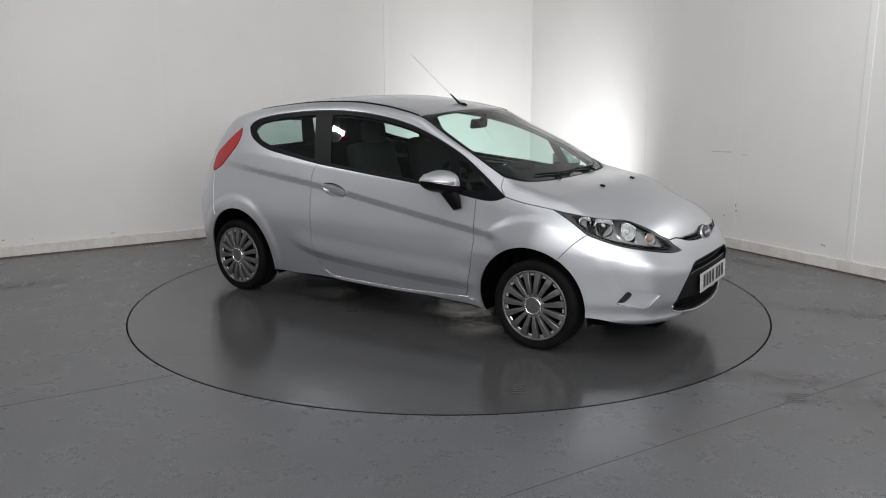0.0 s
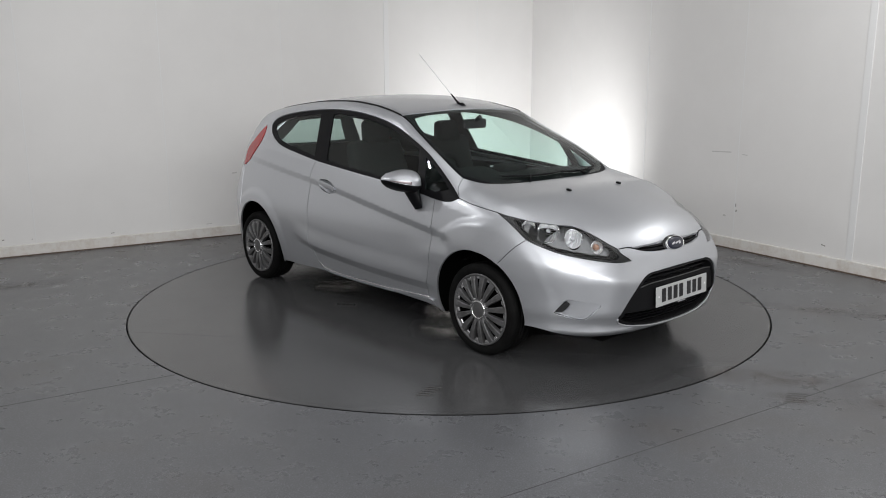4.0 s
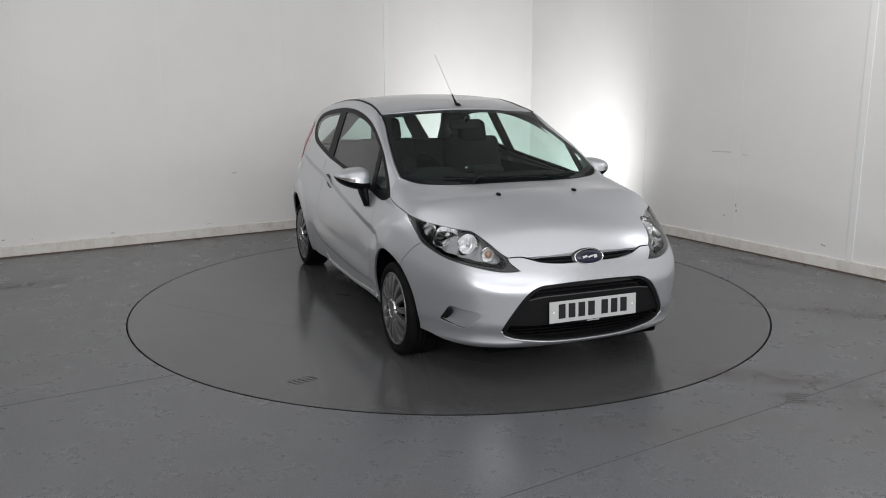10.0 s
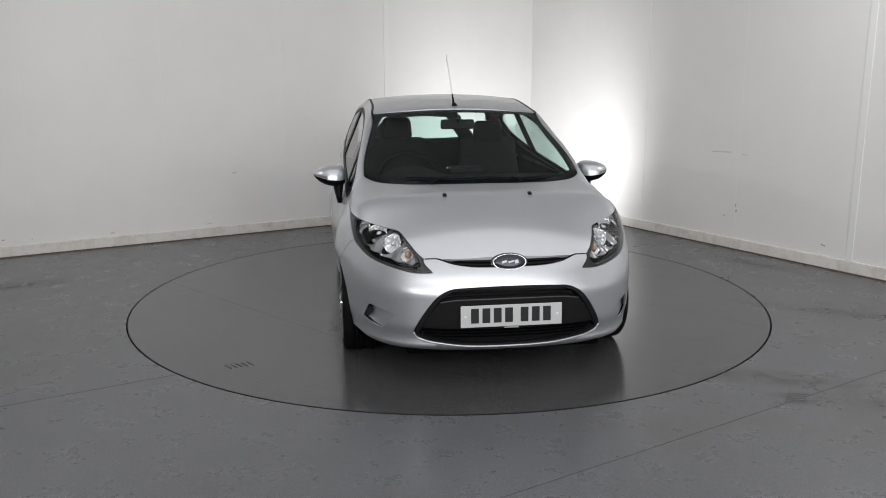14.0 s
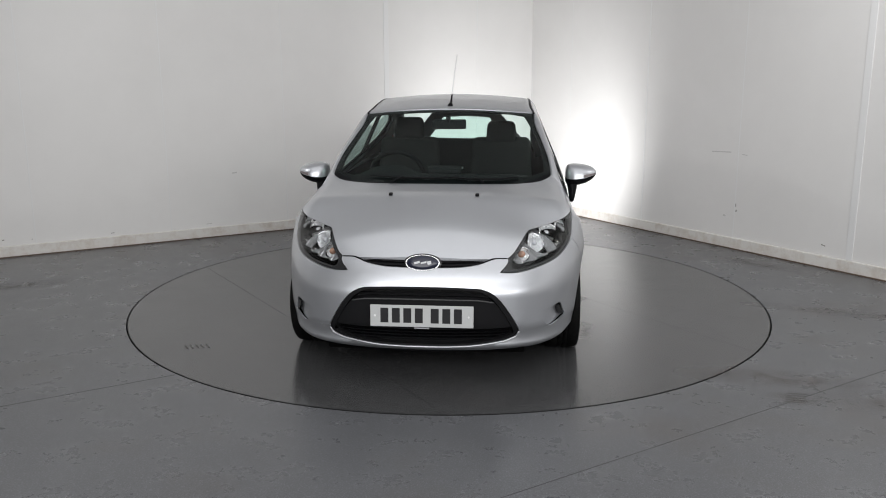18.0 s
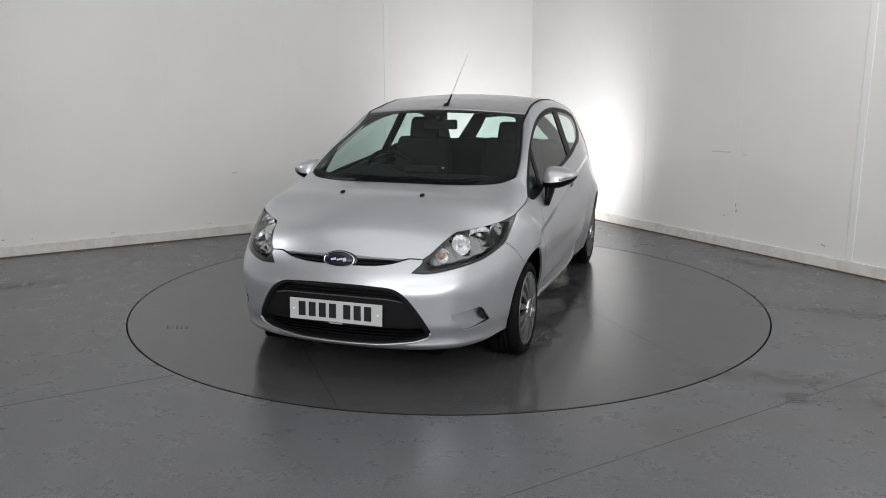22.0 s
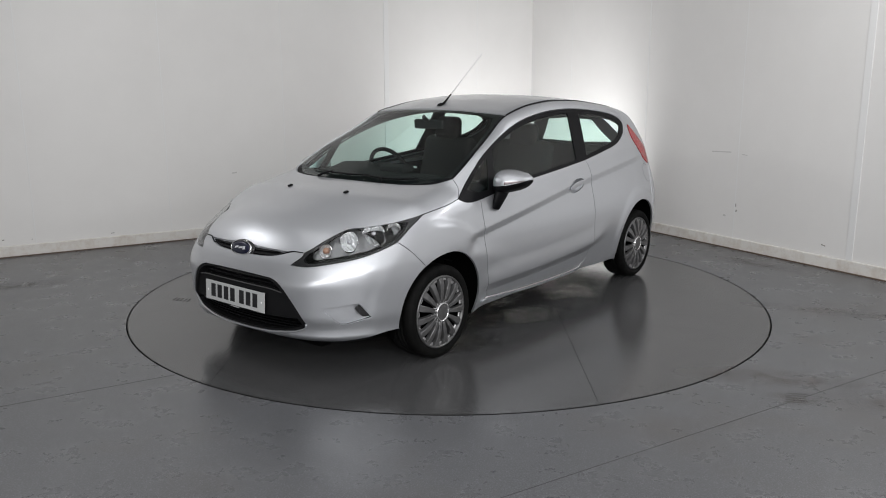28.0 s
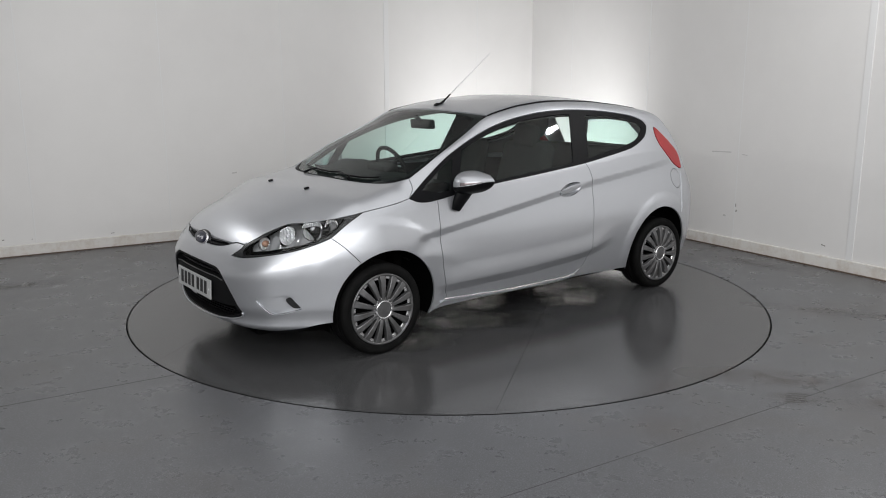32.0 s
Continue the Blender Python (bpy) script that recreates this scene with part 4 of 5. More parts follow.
for side in (1, -1):
    lo, hi = (-14.5, 31) if side > 0 else (194.5, 149)
    grid_sheet("inner_shell", "barrel", -1.72, 1.02, 110, lo, hi, 24, 0.034, LINING, car, in_arch)
    grid_sheet("wing_shell", "barrel", 1.02, 1.60, 30, lo, hi if side > 0 else 149, 24, 0.034, UNDER, car, in_arch)
    panel("pillar_lining", "barrel", [SCREEN_SIDE, [SCREEN_SIDE[-1], (0.99, 29)], [(0.99, 29), (-0.4, 33), (-1.25, 33)], [(-1.25, 33), (-1.45, 45), (-1.40, 56.5)], list(reversed(DITCH[:-1]))], PILLAR, car, side=side, step=0.05, lift=0.035, depth=0.0,
          holes=[[[(a, b - 1.0) for a, b in DLO_TOP[1:-1]], [(a, b + 0.5) for a, b in DLO_BOT[2:-1]]]])
    for c, r in ((ARCH_F, 0.352), (ARCH_R, 0.360)):
        bm = bmesh.new()
        lip = []
        for t in range(-18, 199, 6):
            x, z = c[0] + r * math.cos(radians(t)), c[1] + r * math.sin(radians(t))
            lo, hi = 0.3, 0.9
            for _ in range(20):
                mid = (lo + hi) / 2
                lo, hi = (mid, hi) if skin_field(np.array([[x, mid, z]]))[0] > 0.012 else (lo, mid)
            lip.append((x, lo, z))
        rows = [[bm.verts.new((x, (y if k == 0 else 0.55) * side, z)) for x, y, z in lip] for k in range(2)]
        hub = bm.verts.new((c[0], 0.55 * side, c[1]))
        for i in range(len(rows[0]) - 1):
            bm.faces.new((rows[0][i], rows[0][i + 1], rows[1][i + 1], rows[1][i]))
            bm.faces.new((rows[1][i], rows[1][i + 1], hub))
        part("wheel_housing", bm, UNDER, car, "", True)
grid_sheet("engine_cover", "barrel", 1.03, 1.88, 40, 31, 149, 40, 0.045, UNDER, car)
grid_sheet("nose_shell", "nose", -62, 62, 60, 0.17, 0.64, 20, 0.075, UNDER, car)
grid_sheet("tail_shell", "tail", -44, 44, 24, 0.18, 1.0, 12, 0.05, LINING, car)
panel("headliner", "barrel", [[(0.30, 90), (0.285, 70), (0.24, 59)], [(0.24, 59), (0.0, 60.5), (-0.5, 61.5), (-1.2, 60), (-1.38, 58)], [(-1.38, 58), (-1.45, 75), (-1.45, 90)]], HEADLINER, car, whole=True, step=0.08, lift=0.03, depth=0, gap=0, label="pale fabric headliner")
part("floor_pan", boxed(3.3, 1.24, 0.05, Matrix.Translation((-0.05, 0, 0.235)), 0.02), UNDER, car)
# two black boxes added to keep light from getting in under the car
part("under_tray", boxed(1.70, 1.38, 0.06, Matrix.Translation((0.0, 0, 0.195)), 0.015), UNDER, car)
part("under_tray", boxed(0.95, 1.04, 0.06, Matrix.Translation((1.40, 0, 0.185)), 0.015), UNDER, car)
part("exhaust", boxed(1.2, 0.12, 0.10, Matrix.Translation((-0.9, 0.2, 0.20)), 0.04), UNDER, car)
part("bulkhead", boxed(0.05, 1.30, 0.62, Matrix.Translation((1.02, 0, 0.56)), 0.01), UNDER, car)


# ---- wheels ----
def lathe(rows, seg, m=Matrix()):
    """A ring of the profile (radius, offset along y) about the y axis."""
    bm = bmesh.new()
    loops = [[bm.verts.new(m @ Vector((r * math.cos(2 * math.pi * i / seg), y, r * math.sin(2 * math.pi * i / seg)))) for i in range(seg)] if r > 1e-6 else [bm.verts.new(m @ Vector((0, y, 0)))] for r, y in rows]
    for p, q in zip(loops, loops[1:]):
        for i in range(seg):
            j = (i + 1) % seg
            if len(q) == 1:
                bm.faces.new((p[i], p[j], q[0]))
            elif len(p) == 1:
                bm.faces.new((p[0], q[j], q[i]))
            else:
                bm.faces.new((p[i], p[j], q[j], q[i]))
    return bm


TYRE_R = 0.267
tyre_rows = [(0.196, -0.07), (0.205, -0.085), (0.235, -0.094), (0.252, -0.090), (0.262, -0.082), (TYRE_R, -0.066), (TYRE_R, -0.032), (TYRE_R - 0.007, -0.030), (TYRE_R - 0.007, -0.024), (TYRE_R, -0.022), (TYRE_R, -0.002), (TYRE_R - 0.007, 0.0), (TYRE_R - 0.007, 0.006), (TYRE_R, 0.008), (TYRE_R, 0.022), (TYRE_R - 0.007, 0.024), (TYRE_R - 0.007, 0.030), (TYRE_R, 0.032), (TYRE_R, 0.066), (0.2655, 0.076), (0.261, 0.084), (0.254, 0.090), (0.246, 0.0925), (0.243, 0.0935), (0.235, 0.094), (0.224, 0.0915), (0.214, 0.088), (0.206, 0.082), (0.200, 0.06)]
wheel = part("wheel", lathe(tyre_rows, 72), RUBBER, car, "black tyre with dull silver wheel trim", True)
part("wheel_well", lathe([(0.202, 0.060), (0.19, 0.045), (0.10, 0.040), (0.0, 0.040)], 48), UNDER, wheel, "", True)
part("trim_rim", lathe([(0.209, 0.080), (0.2085, 0.090), (0.204, 0.0935), (0.198, 0.092), (0.193, 0.084), (0.192, 0.060)], 72), TRIM_SILVER, wheel, "", True)
spoke_count = 15
for k in range(spoke_count):
    bm = bmesh.new()
    rows = []
    for r, w, y, t in ((0.048, 0.0078, 0.094, 0.02), (0.075, 0.0100, 0.100, 0.022), (0.12, 0.0135, 0.102, 0.024), (0.165, 0.0165, 0.0985, 0.026), (0.198, 0.0188, 0.0900, 0.03)):
        rows.append([bm.verts.new((s * w, yy, r)) for s, yy in ((-1.12, y - t), (-1.0, y - 0.002), (-0.82, y), (0.82, y), (1.0, y - 0.002), (1.12, y - t))])
    for p, q in zip(rows, rows[1:]):
        for i in range(5):
            bm.faces.new((p[i], p[i + 1], q[i + 1], q[i]))
    bm.faces.new(rows[0]), bm.faces.new(rows[-1])
    bm.transform(Matrix.Rotation(2 * math.pi * k / spoke_count, 4, "Y"))
    part("spoke", bm, TRIM_SILVER, wheel)
    # the web that closes each gap near the rim
    bm = boxed(0.030, 0.014, 0.020, Matrix.Rotation(2 * math.pi * (k + 0.5) / spoke_count, 4, "Y") @ Matrix.Translation((0, 0.076, 0.186)), 0.004, 1)
    part("web", bm, WEB_SILVER, wheel)
    part("hub_fin", boxed(0.007, 0.014, 0.012, Matrix.Rotation(2 * math.pi * (k + 0.5) / spoke_count, 4, "Y") @ Matrix.Translation((0, 0.088, 0.064)), 0.002, 1), WEB_SILVER, wheel)
part("centre_cap", lathe([(0.050, 0.080), (0.050, 0.098), (0.047, 0.1015), (0.040, 0.1025), (0.0, 0.1035)], 40), TRIM_SILVER, wheel, "grey centre cap", True)
part("centre_ring", lathe([(0.055, 0.085), (0.056, 0.1015), (0.0525, 0.1055), (0.0475, 0.1055), (0.044, 0.1015), (0.044, 0.09)], 48), CHROME, wheel, "chrome ring", True)
wheel.location = (1.2445, 0.737, TYRE_R)
for x, y in ((1.2445, -0.737), (-1.2445, 0.718), (-1.2445, -0.718)):
    copy_thing(wheel, Matrix.Translation((x, y, TYRE_R)) @ Matrix.Rotation(math.pi if y < 0 else 0.0, 4, "Z") @ Matrix.Rotation(0.13 * (1 + x), 4, "Y"))


# ---- mirrors ----
M_Y = (0.780, 0.788, 0.805, 0.835, 0.870, 0.905, 0.935, 0.958, 0.972, 0.978)      # stations outwards from the door
M_TOP = (0.985, 1.003, 1.013, 1.017, 1.015, 1.009, 1.000, 0.988, 0.976, 0.966)
M_CUT = (0.930, 0.928, 0.927, 0.928, 0.932, 0.938, 0.945, 0.951, 0.957, 0.961)    # where silver meets black
M_LOW = (0.898, 0.888, 0.880, 0.879, 0.884, 0.894, 0.908, 0.925, 0.942, 0.954)
M_FRONT = (0.685, 0.705, 0.725, 0.740, 0.742, 0.730, 0.707, 0.678, 0.645, 0.615)
M_BACK = (0.580, 0.566, 0.554, 0.545, 0.538, 0.534, 0.532, 0.535, 0.543, 0.556)


def mirror_shell(side, y0, y1, a0, a1, lower=False, grow=0.0, rows_n=22, arc=14):
    """Part of the mirror's shell between two stations and two arc angles, above or below the silver's edge."""
    bm, rows = bmesh.new(), []
    for k in range(rows_n + 1):
        y = y0 + (y1 - y0) * k / rows_n
        top, cut, low, fr, bk = (float(soft_interp(np.array([y]), M_Y, v)[0]) for v in (M_TOP, M_CUT, M_LOW, M_FRONT, M_BACK))
        mid, half, row = bk + 0.30 * (fr - bk), 0.0, []
        for i in range(arc + 1):
            t = radians(a0 + (a1 - a0) * i / arc)
            c, q = math.cos(t), max(0.0, math.sin(t))
            half = (fr - mid) if c > 0 else (mid - bk)
            x = mid + (half + grow) * math.copysign(abs(c) ** 0.75, c)
            z = cut - (cut - low) * q ** 0.8 if lower else cut + (top - cut + grow) * q ** 0.8
            row.append(bm.verts.new((x, y * side, z)))
        rows.append(row)
    for p, q in zip(rows, rows[1:]):
        for i in range(arc):
            bm.faces.new((p[i], p[i + 1], q[i + 1], q[i]))
    bm.faces.new(rows[0]), bm.faces.new(rows[-1])
    return bm


TURN_LENS = material("clear_turn_lens", (0.24, 0.205, 0.21), 0.2, 0.3, 0.6)
for side in (1, -1):
    cap = part("door_mirror", mirror_shell(side, 0.780, 0.978, 0, 180), PAINT, car, "silver mirror cap on a black foot", True)
    part("mirror_base", mirror_shell(side, 0.780, 0.978, 0, 180, True), BLACK, cap, "black lower housing", True)
    part("turn_lens", mirror_shell(side, 0.890, 0.974, 1, 12, False, 0.002, 14, 5), TURN_LENS, cap, "clear turn signal lens", True)
    part("mirror_glass", boxed(0.004, 0.150, 0.078, Matrix.Translation((0.551, 0.868 * side, 0.958)), 0.002), CHROME, cap)
    bm = bmesh.new()
    rows = []
    for x, y, z, a, b in ((0.640, 0.820, 0.912, 0.062, 0.036), (0.668, 0.822, 0.870, 0.052, 0.030), (0.695, 0.820, 0.825, 0.042, 0.021), (0.712, 0.816, 0.785, 0.028, 0.014)):
        rows.append([bm.verts.new((x + a * math.cos(2 * math.pi * i / 16), (y + b * math.sin(2 * math.pi * i / 16)) * side, z + 0.3 * a * math.cos(2 * math.pi * i / 16))) for i in range(16)])
    for p, q in zip(rows, rows[1:]):
        for i in range(16):
            bm.faces.new((p[i], p[(i + 1) % 16], q[(i + 1) % 16], q[i]))
    bm.faces.new(rows[0]), bm.faces.new(rows[-1])
    part("mirror_foot", bm, BLACK, cap, "", True)


# ---- aerial, nozzles, wipers ----
for nm, run, size, deep, mat in LIP_RUNS:
    run = bend(run, 0.8)
    P = cast("nose", np.radians(run[:, 0]), run[:, 1], deep)
    part(nm, rod([Vector(p) for p in P], [size] * len(P), 8), mat, car, "", True)
# dark joint between bonnet and bumper, from the slot out to each lamp
for side in (1, -1):
    run = bend([(19.5, 0.641), (23.0, 0.654), (25.5, 0.662), (lamp_in[0] - 0.4, lamp_in[1] - 0.001)], 0.6)
    P = cast("nose", np.radians(run[:, 0]) * side, run[:, 1], 0.001)
    part("bonnet_joint", rod([Vector(p) for p in P], [0.0038] * len(P), 6), BLACK, car, "", True)
# a bright bead along the foot of each door
for side in (1, -1):
    run = bend([(0.775, -14.7), (0.32, -16.0), (-0.16, -15.7), (-0.31, -14.9), (-0.375, -12.6)], 0.4)
    P = cast("barrel", run[:, 0], np.radians(run[:, 1] if side > 0 else 180 - run[:, 1]), -0.003)
    part("sill_bead", rod([Vector(p) for p in P], [0.0045] * len(P), 8), WEB_SILVER, car, "bright bead under the door", True)
    run = bend([(-1.548, 29.5), (-1.516, 20.5), (-1.478, 12.1), (-1.455, 7.5)], 0.5)
    P = cast("barrel", run[:, 0], np.radians(run[:, 1] if side > 0 else 180 - run[:, 1]), -0.0005)
    part("bumper_seam", rod([Vector(p) for p in P], [0.0032] * len(P), 6), PAINT, car, "", True)


foot = Vector((0.222, 0, 1.372))
tip = Vector((-0.224, 0.012, 1.732))
on = lambda k: foot + (tip - foot) * k
aerial = part("aerial", rod([foot + Vector((0.028, 0, -0.006)), foot + Vector((0.012, 0, 0.006)), on(0.03), on(0.09), on(0.20), on(0.22)], [0.021, 0.017, 0.011, 0.0075, 0.005, 0.004]), BLACK, car, "black aerial base with a thin bright whip", True)
part("whip", rod([on(0.21), on(0.6), on(1.0)], [0.0028, 0.0024, 0.002], 8), DULL_CHROME, aerial, "thin bright whip", True)
for y in (0.25, -0.25):
    p = cast("barrel", np.array([1.40]), np.array([math.atan2(0.47, y)]))[0]
    part("washer_nozzle", boxed(0.030, 0.022, 0.014, Matrix.Translation((p[0], p[1], p[2] + 0.004)) @ Matrix.Rotation(radians(12), 4, "Y"), 0.005), BLACK, car)


def on_screen(x, psi, up):
    return Vector(cast("barrel", np.array([x]), np.array([radians(psi)]), -up)[0])


for run, bend_at in (([(1.035, 129), (1.075, 112), (1.085, 95), (1.07, 78)], (1.135, 120)), ([(1.075, 84), (1.085, 68), (1.068, 55), (1.03, 48)], (1.12, 62))):
    blade = part("wiper", rod([on_screen(a, b, 0.008) for a, b in run], [0.004, 0.006, 0.006, 0.004], 8), BLACK, car, "black wiper blade", True)
    mid = run[1]
    part("wiper_arm", rod([on_screen(bend_at[0], bend_at[1], 0.006), on_screen((bend_at[0] + mid[0]) / 2, (bend_at[1] + mid[1]) / 2, 0.018), on_screen(mid[0], mid[1], 0.015)], [0.009, 0.006, 0.005], 8), BLACK, blade, "", True)

# ---- cabin ----
def cushion(m, sx, sy, sz, bevel, taper=1.0, bow=0.0):
    """A padded block: bevelled box, narrower at its top, bowed."""
    bm = boxed(sx, sy, sz, Matrix(), bevel, 4)
    for v in bm.verts:
        k = v.co.z / sz + 0.5
        v.co.y *= 1 + (taper - 1) * k
        v.co.x += bow * (1 - (2 * v.co.y / sy) ** 2)
    bm.transform(m)
    return bm


COLLAR = material("pale_collar", (0.7, 0.7, 0.7), 0.3)
for y, tall in ((0.345, -0.025), (-0.355, 0.005)):
    seat = part("front_seat", cushion(pose(0.10, y, 0.50, 0, -8), 0.52, 0.50, 0.16, 0.05), FABRIC, car, "charcoal cloth front seat with headrest")
    part("backrest", cushion(pose(-0.25, y, 0.83, 0, -14), 0.13, 0.50, 0.60, 0.05, 0.88, -0.02), FABRIC, seat, "", True)
    part("headrest", cushion(pose(-0.295, y, 1.185 + tall, 0, -8), 0.09, 0.235, 0.165, 0.038, 0.88), FABRIC, seat, "", True)
    for dy in (-0.07, 0.07):
        part("headrest_post", rod([(-0.312, y + dy, 1.02), (-0.297, y + dy, 1.14 + tall)], [0.006, 0.006], 8), LINING, seat)
        part("post_collar", rod([(-0.292, y + dy, 1.098), (-0.288, y + dy, 1.114)], [0.008, 0.008], 10), COLLAR, seat)
bench = part("rear_seat", cushion(pose(-0.80, 0, 0.50, 0, -6), 0.50, 1.20, 0.18, 0.06), FABRIC, car, "charcoal cloth rear bench")
part("bench_back", cushion(pose(-1.08, 0, 0.80, 0, -20), 0.14, 1.18, 0.52, 0.05, 0.94), FABRIC, bench, "", True)
for y in (0.33, -0.33):
    part("rear_headrest", cushion(pose(-1.17, y, 1.005, 0, -12), 0.07, 0.24, 0.09, 0.03, 0.9), FABRIC, bench, "", True)
part("parcel_shelf", boxed(0.36, 1.08, 0.02, Matrix.Translation((-1.40, 0, 0.98)), 0.006), LINING, car)

# dashboard: a lengthwise section swept across the car
rows = []
bm = bmesh.new()
section = [(1.00, 0.905), (0.90, 0.945), (0.78, 0.960), (0.66, 0.950), (0.60, 0.915), (0.58, 0.84), (0.62, 0.70), (0.66, 0.55), (0.95, 0.50)]
for k in range(33):
    y = -0.66 + 1.32 * k / 32
    hump = 0.050 * math.exp(-((y + 0.36) / 0.15) ** 4)
    side_drop = 0.020 * (abs(y) / 0.66) ** 4
    rows.append([bm.verts.new((x - (0.03 if 0.55 < x < 0.8 else 0.0) * math.exp(-((y + 0.36) / 0.17) ** 4), y, z - side_drop + (hump if 0.58 < x < 0.85 and z > 0.9 else 0.0))) for x, z in section])
for p, q in zip(rows, rows[1:]):
    for i in range(len(section) - 1):
        bm.faces.new((p[i], p[i + 1], q[i + 1], q[i]))
dash = part("dashboard", bm, LINING, car, "dark grained dashboard with instrument cowl", True)
part("centre_console", cushion(pose(0.55, 0, 0.68, 0, 14), 0.14, 0.26, 0.46, 0.03), LINING, dash, "", True)
part("display_hood", cushion(pose(0.70, 0, 0.975, 0, 4), 0.12, 0.22, 0.05, 0.02), LINING, dash, "", True)
for y in (-0.08, 0.08):
    part("vent_trim", boxed(0.01, 0.07, 0.012, pose(0.63, y, 0.985), 0.003), DULL_CHROME, dash)

# steering wheel: rim, hub, spokes
m = Matrix.Translation((0.375, -0.355, 0.905)) @ Matrix.Rotation(radians(-66), 4, "Y")
bm = bmesh.new()
seg, tube = 48, 10
rings = [[bm.verts.new(m @ Vector(((0.180 + 0.015 * math.cos(2 * math.pi * j / tube)) * math.cos(2 * math.pi * i / seg), (0.180 + 0.015 * math.cos(2 * math.pi * j / tube)) * math.sin(2 * math.pi * i / seg), 0.015 * math.sin(2 * math.pi * j / tube)))) for j in range(tube)] for i in range(seg)]
for i in range(seg):
    for j in range(tube):
        bm.faces.new((rings[i][j], rings[(i + 1) % seg][j], rings[(i + 1) % seg][(j + 1) % tube], rings[i][(j + 1) % tube]))
steer = part("steering_wheel", bm, BLACK, car, "black steering wheel", True)
part("wheel_hub", cushion(m @ pose(0, 0, -0.02), 0.16, 0.18, 0.06, 0.025), LINING, steer, "", True)
for t in (90, 270, 180):
    part("wheel_spoke", boxed(0.12, 0.035, 0.02, m @ Matrix.Rotation(radians(t), 4, "Z") @ Matrix.Translation((0.12, 0, -0.01)), 0.006), BLACK, steer)
part("steering_column", rod([(0.395, -0.355, 0.89), (0.62, -0.355, 0.80)], [0.04, 0.05], 14), LINING, steer, "", True)

# rear-view mirror and its stalk
inner = part("rear_view_mirror", cushion(pose(0.365, 0.0, 1.252, 0, 6, 6), 0.03, 0.235, 0.066, 0.014), LINING, car, "dark rear-view mirror on the windscreen", True)
part("mirror_stalk", rod([(0.37, 0, 1.27), (0.42, 0, 1.302)], [0.012, 0.016], 10), LINING, inner)


# ---- room details ----
# floor joints between 2 m sheets, run along one wall's direction
floor_ob = bpy.data.objects["floor"]
JOINT = material("dark_joint", (0.045, 0.045, 0.045), 0.7)


def floor_joint(a, b):
    d = Vector((b[0] - a[0], b[1] - a[1], 0))
    m = Matrix.Translation(((a[0] + b[0]) / 2, (a[1] + b[1]) / 2, 0.0)) @ Matrix.Rotation(math.atan2(d.y, d.x), 4, "Z")
    part("floor_joint", boxed(d.length, 0.0035, 0.0016, m), JOINT, floor_ob)


floor_joint((-5.2, -3.98), (-1.466, -1.695))
floor_joint((-1.6, -4.12), (6.2, 0.78))

# wall boards 1.2 m wide: shallow joints, and cover strips where two boards meet proud
for along, joints, strips in ((ALONG_A, (0.80, 3.19, 4.39, 5.59), (1.99,)), (ALONG_B, (0.75, 3.13, 5.5), (4.285,))):
    wall = bpy.data.objects["wall_west" if along is ALONG_A else "wall_east"]
    for s in joints:
        strip("joint_bead", along, s - 0.004, s + 0.004, 0.105, HEIGHT - 0.02, 0.0025, TRIM, "", 0.001, wall)
    for s in strips:
        strip("cover_strip", along, s - 0.030, s + 0.030, 0.105, HEIGHT - 0.02, 0.007, TRIM, "", 0.003, wall)
strip("joint_bead", ALONG_B, 1.945, 1.957, 0.105, HEIGHT - 0.02, 0.006, TRIM, "", 0.002, bpy.data.objects["wall_east"])
SCUFF = material("dark_scuff", (0.22, 0.21, 0.20), 0.6)
PALE_SCUFF = material("pale_scuff", (0.56, 0.55, 0.54), 0.6)


def scuff(along, s, z, w, h, turn, mat):
    """A thin mark on a wall."""
    t = Matrix.Rotation(math.atan2(along.y, along.x), 4, "Z") @ Matrix.Rotation(radians(turn), 4, "Y")
    return part("scuff_mark", boxed(w, 0.0016, h, Matrix.Translation(at_wall(along, s, 0.0005, z)) @ t, 0.0003, 1), mat, bpy.data.objects["wall_west" if along is ALONG_A else "wall_east"])


for along, s, z, w, h, turn, mat in ((ALONG_B, 4.298, 0.40, 0.006, 0.07, 8, SCUFF), (ALONG_B, 4.285, 0.43, 0.03, 0.006, 30, SCUFF), (ALONG_B, 3.142, 0.41, 0.008, 0.03, 0, SCUFF), (ALONG_B, 3.150, 0.36, 0.012, 0.02, 20, SCUFF),
                                     (ALONG_B, 2.94, 0.890, 0.22, 0.010, -2, PALE_SCUFF), (ALONG_B, 3.20, 0.880, 0.06, 0.007, 3, PALE_SCUFF), (ALONG_B, 3.02, 0.30, 0.03, 0.018, 10, PALE_SCUFF), (ALONG_B, 4.05, 0.19, 0.04, 0.008, 12, SCUFF),
                                     (ALONG_A, 3.736, 0.637, 0.05, 0.012, 6, PALE_SCUFF), (ALONG_A, 4.934, 0.135, 0.030, 0.006, 4, SCUFF), (ALONG_A, 5.85, 0.16, 0.016, 0.008, 0, SCUFF), (ALONG_A, 5.62, 0.145, 0.010, 0.012, 0, PALE_SCUFF), (ALONG_A, 4.02, 0.14, 0.06, 0.006, 2, PALE_SCUFF)):
    scuff(along, s, z, w, h, turn, mat)

# brown stains and tyre scuffs on the floor
STAIN = bpy.data.materials.new("brown_floor_stain")
STAIN.use_nodes = True
b = STAIN.node_tree.nodes["Principled BSDF"]
b.inputs["Base Color"].default_value, b.inputs["Roughness"].default_value = (0.075, 0.056, 0.046, 1), 0.32


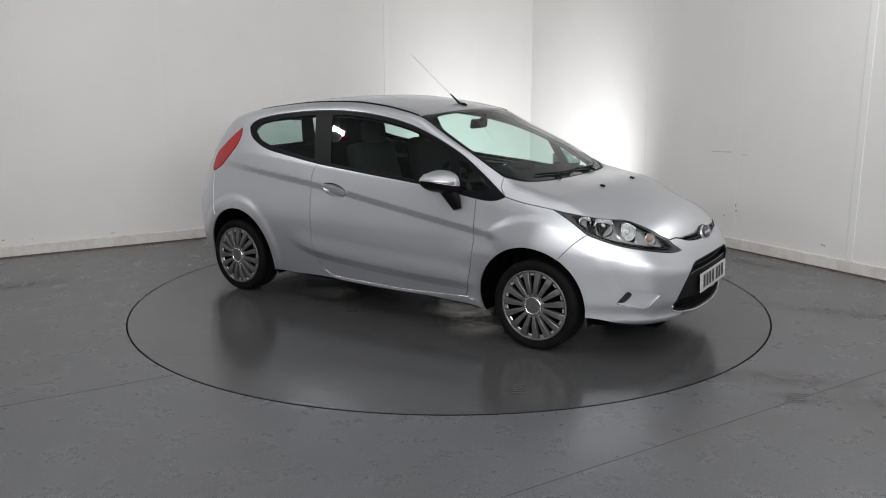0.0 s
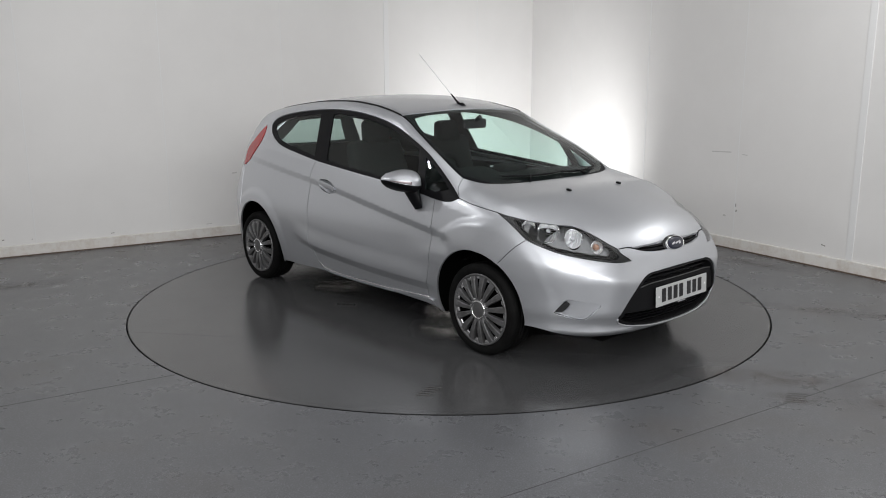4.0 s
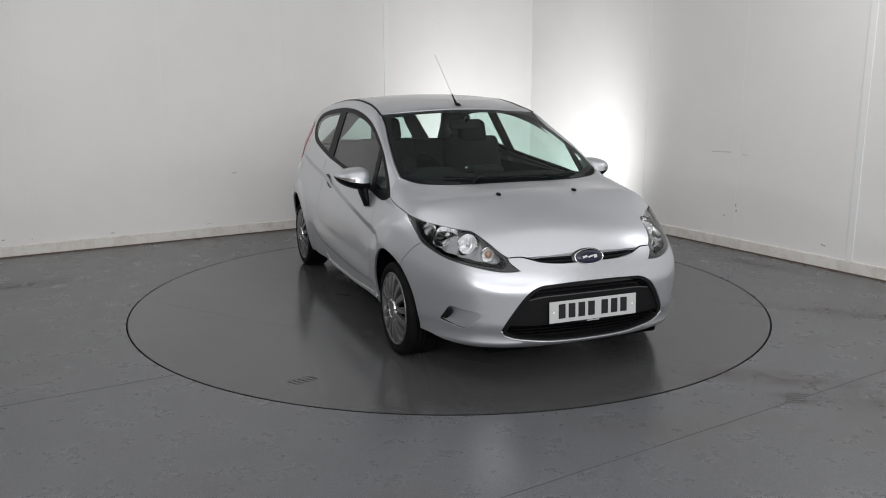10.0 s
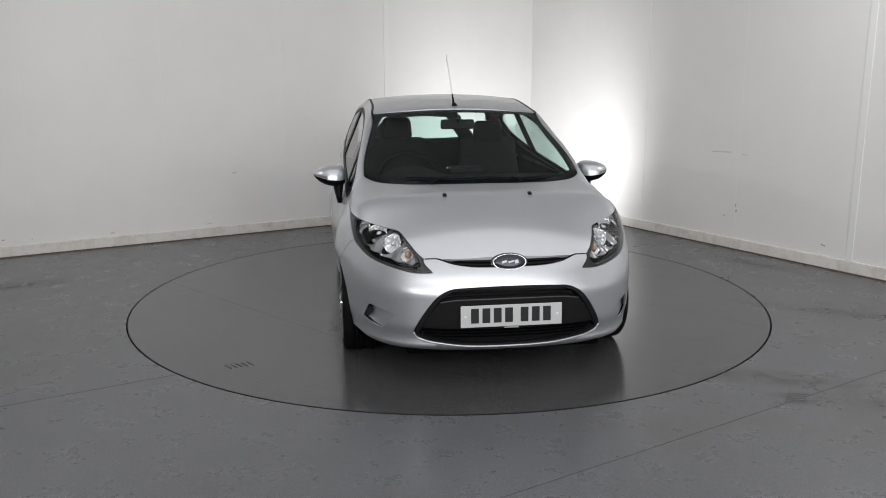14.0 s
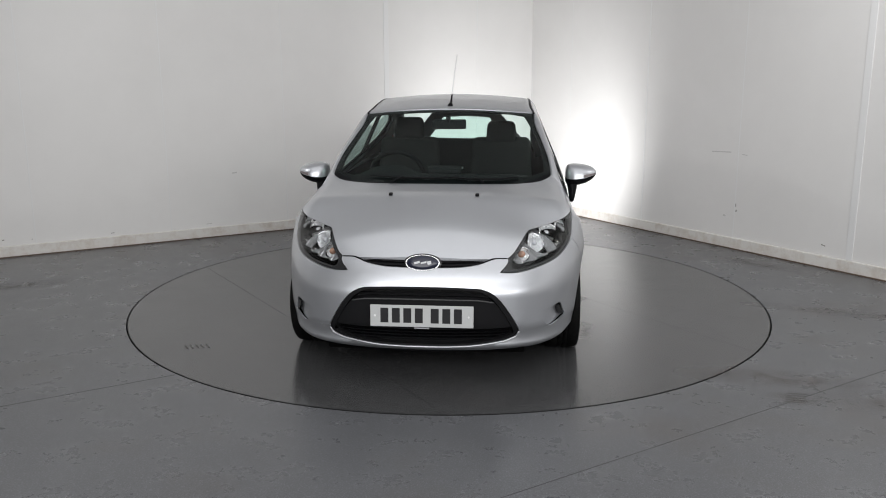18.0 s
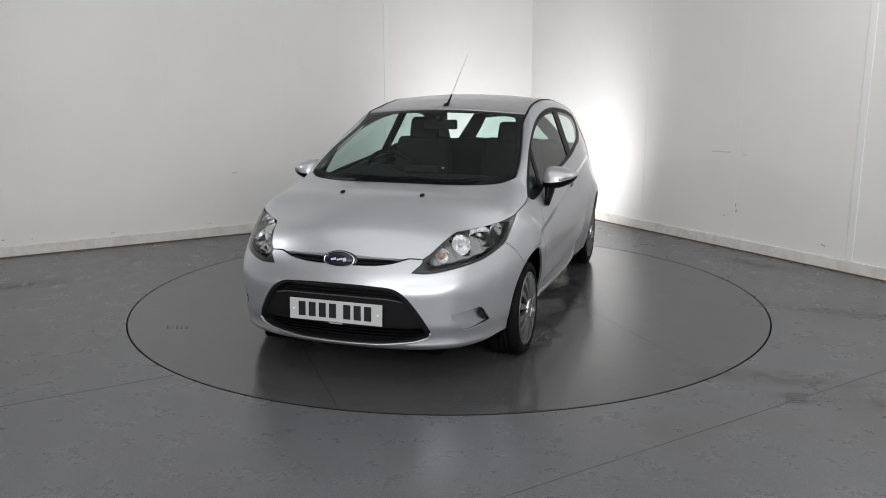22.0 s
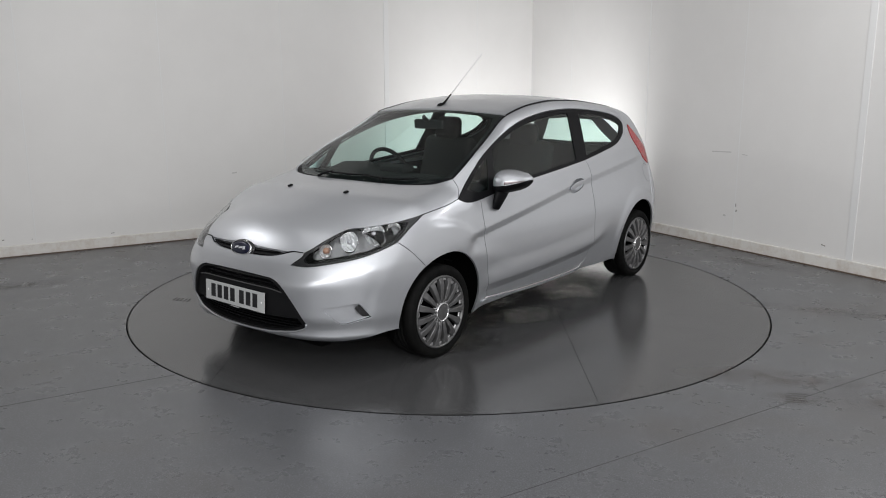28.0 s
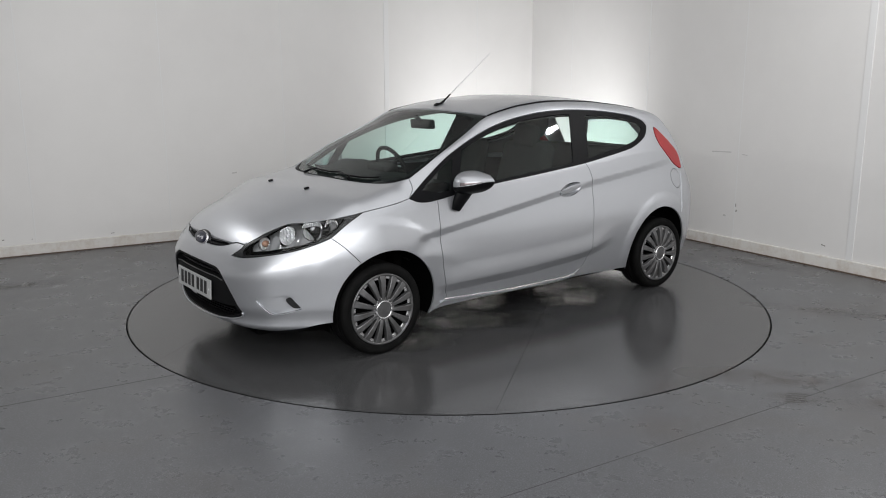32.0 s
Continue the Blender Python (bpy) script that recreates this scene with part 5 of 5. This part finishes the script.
def faded(m, strength):
    """Makes a stain patchy and thin towards its rim."""
    c = m.node_tree.nodes.new("ShaderNodeTexCoord")
    g = m.node_tree.nodes.new("ShaderNodeTexGradient")
    g.gradient_type = "SPHERICAL"
    mp = m.node_tree.nodes.new("ShaderNodeMapping")
    mp.inputs["Location"].default_value, mp.inputs["Scale"].default_value = (-1, -1, 0), (2, 2, 0)
    link(m, c.outputs["Generated"], mp.inputs["Vector"])
    link(m, mp.outputs["Vector"], g.inputs["Vector"])
    n = noise_node(m, c.outputs["Object"], 9.0, 7.0, 0.7)
    k = ramp(m, n, [(0.38, 0.0), (0.68, strength)])
    link(m, mixed(m, 1.0, k, g.outputs["Color"], "MULTIPLY"), bsdf(m).inputs["Alpha"])


faded(STAIN, 0.8)


def stain(x, y, rx, ry, turn, parent, mat, z=0.0012, name="stain"):
    bm = bmesh.new()
    bmesh.ops.create_circle(bm, cap_ends=True, segments=28, radius=1.0, matrix=Matrix.Diagonal((rx, ry, 1, 1)))
    ob = part(name, bm, mat, parent)
    ob.location, ob.rotation_euler = (x, y, z), (0, 0, radians(turn))
    ob.visible_shadow = False
    return ob


for x, y, rx, ry, turn in ((2.75, -0.55, 0.75, 0.13, -22), (3.3, -0.85, 0.7, 0.14, -24), (1.75, -1.75, 0.55, 0.16, -12), (2.35, -2.15, 0.7, 0.2, -14), (2.6, 1.0, 0.5, 0.12, -50), (1.72, -2.02, 0.16, 0.10, -10), (-3.4, 0.2, 0.6, 0.15, 25)):
    stain(x, y, rx, ry, turn, floor_ob, STAIN)
TREAD = material("tyre_print", (0.018, 0.018, 0.018), 0.4)
FAINT_TREAD = material("faint_tyre_print", (0.072, 0.070, 0.068), 0.4)


def tread_print(x, y, turn, parent, n=5, size=0.05, z=0.0014, mat=TREAD):
    for k in range(n):
        bm = boxed(0.009, size, 0.0008, Matrix.Rotation(radians(18), 4, "Z"))
        ob = part("tyre_print", bm, mat, parent)
        ob.location = (x + (k - n / 2) * 0.030 * math.cos(radians(turn)), y + (k - n / 2) * 0.030 * math.sin(radians(turn)), z)
        ob.rotation_euler = (0, 0, radians(turn))


tread_print(1.73, -2.0, 62, floor_ob, 5, 0.09, 0.0014, FAINT_TREAD)
tread_print(-0.74, 0.22, -50, turntable, 5, 0.042, 0.0018)
tread_print(-1.32, -1.39, 20, turntable, 5, 0.07, 0.0018, FAINT_TREAD)

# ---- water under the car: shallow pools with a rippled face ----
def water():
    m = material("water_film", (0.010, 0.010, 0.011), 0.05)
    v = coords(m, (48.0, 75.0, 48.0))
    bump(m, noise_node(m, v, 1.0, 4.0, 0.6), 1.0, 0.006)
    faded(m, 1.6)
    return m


WATER = water()


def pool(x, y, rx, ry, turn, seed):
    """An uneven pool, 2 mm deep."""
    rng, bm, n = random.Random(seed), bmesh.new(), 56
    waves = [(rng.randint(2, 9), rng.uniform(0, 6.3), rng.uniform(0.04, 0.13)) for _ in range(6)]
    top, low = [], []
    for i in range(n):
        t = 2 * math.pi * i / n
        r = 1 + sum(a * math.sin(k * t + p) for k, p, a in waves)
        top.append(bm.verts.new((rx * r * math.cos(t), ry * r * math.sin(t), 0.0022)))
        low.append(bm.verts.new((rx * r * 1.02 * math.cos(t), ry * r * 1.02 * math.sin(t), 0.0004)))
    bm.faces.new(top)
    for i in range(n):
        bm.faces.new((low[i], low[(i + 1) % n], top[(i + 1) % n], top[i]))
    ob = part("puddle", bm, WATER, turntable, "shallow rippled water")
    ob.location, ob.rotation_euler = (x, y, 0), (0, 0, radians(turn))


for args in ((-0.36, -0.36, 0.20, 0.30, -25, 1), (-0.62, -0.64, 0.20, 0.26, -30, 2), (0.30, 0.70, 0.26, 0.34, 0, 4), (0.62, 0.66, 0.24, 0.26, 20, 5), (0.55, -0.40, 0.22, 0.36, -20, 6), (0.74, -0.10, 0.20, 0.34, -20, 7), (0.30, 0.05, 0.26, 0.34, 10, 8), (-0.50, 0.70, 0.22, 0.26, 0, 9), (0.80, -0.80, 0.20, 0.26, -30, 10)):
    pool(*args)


# ---- movement: the turntable turns steadily and carries the car ----
CAR_ON_DISC = pose(0.023, 0.124, 0, 0, 0, -87.99)


def motions():
    rows = [(t, 54.475 - 108.951 * t / 32) for t in range(0, 33, 2)]
    walk(turntable, [(t, pose(0, 0, 0, 0, 0, a)) for t, a in rows])
    walk(car, [(t, pose(0, 0, 0, 0, 0, a) @ CAR_ON_DISC) for t, a in rows])


motions()
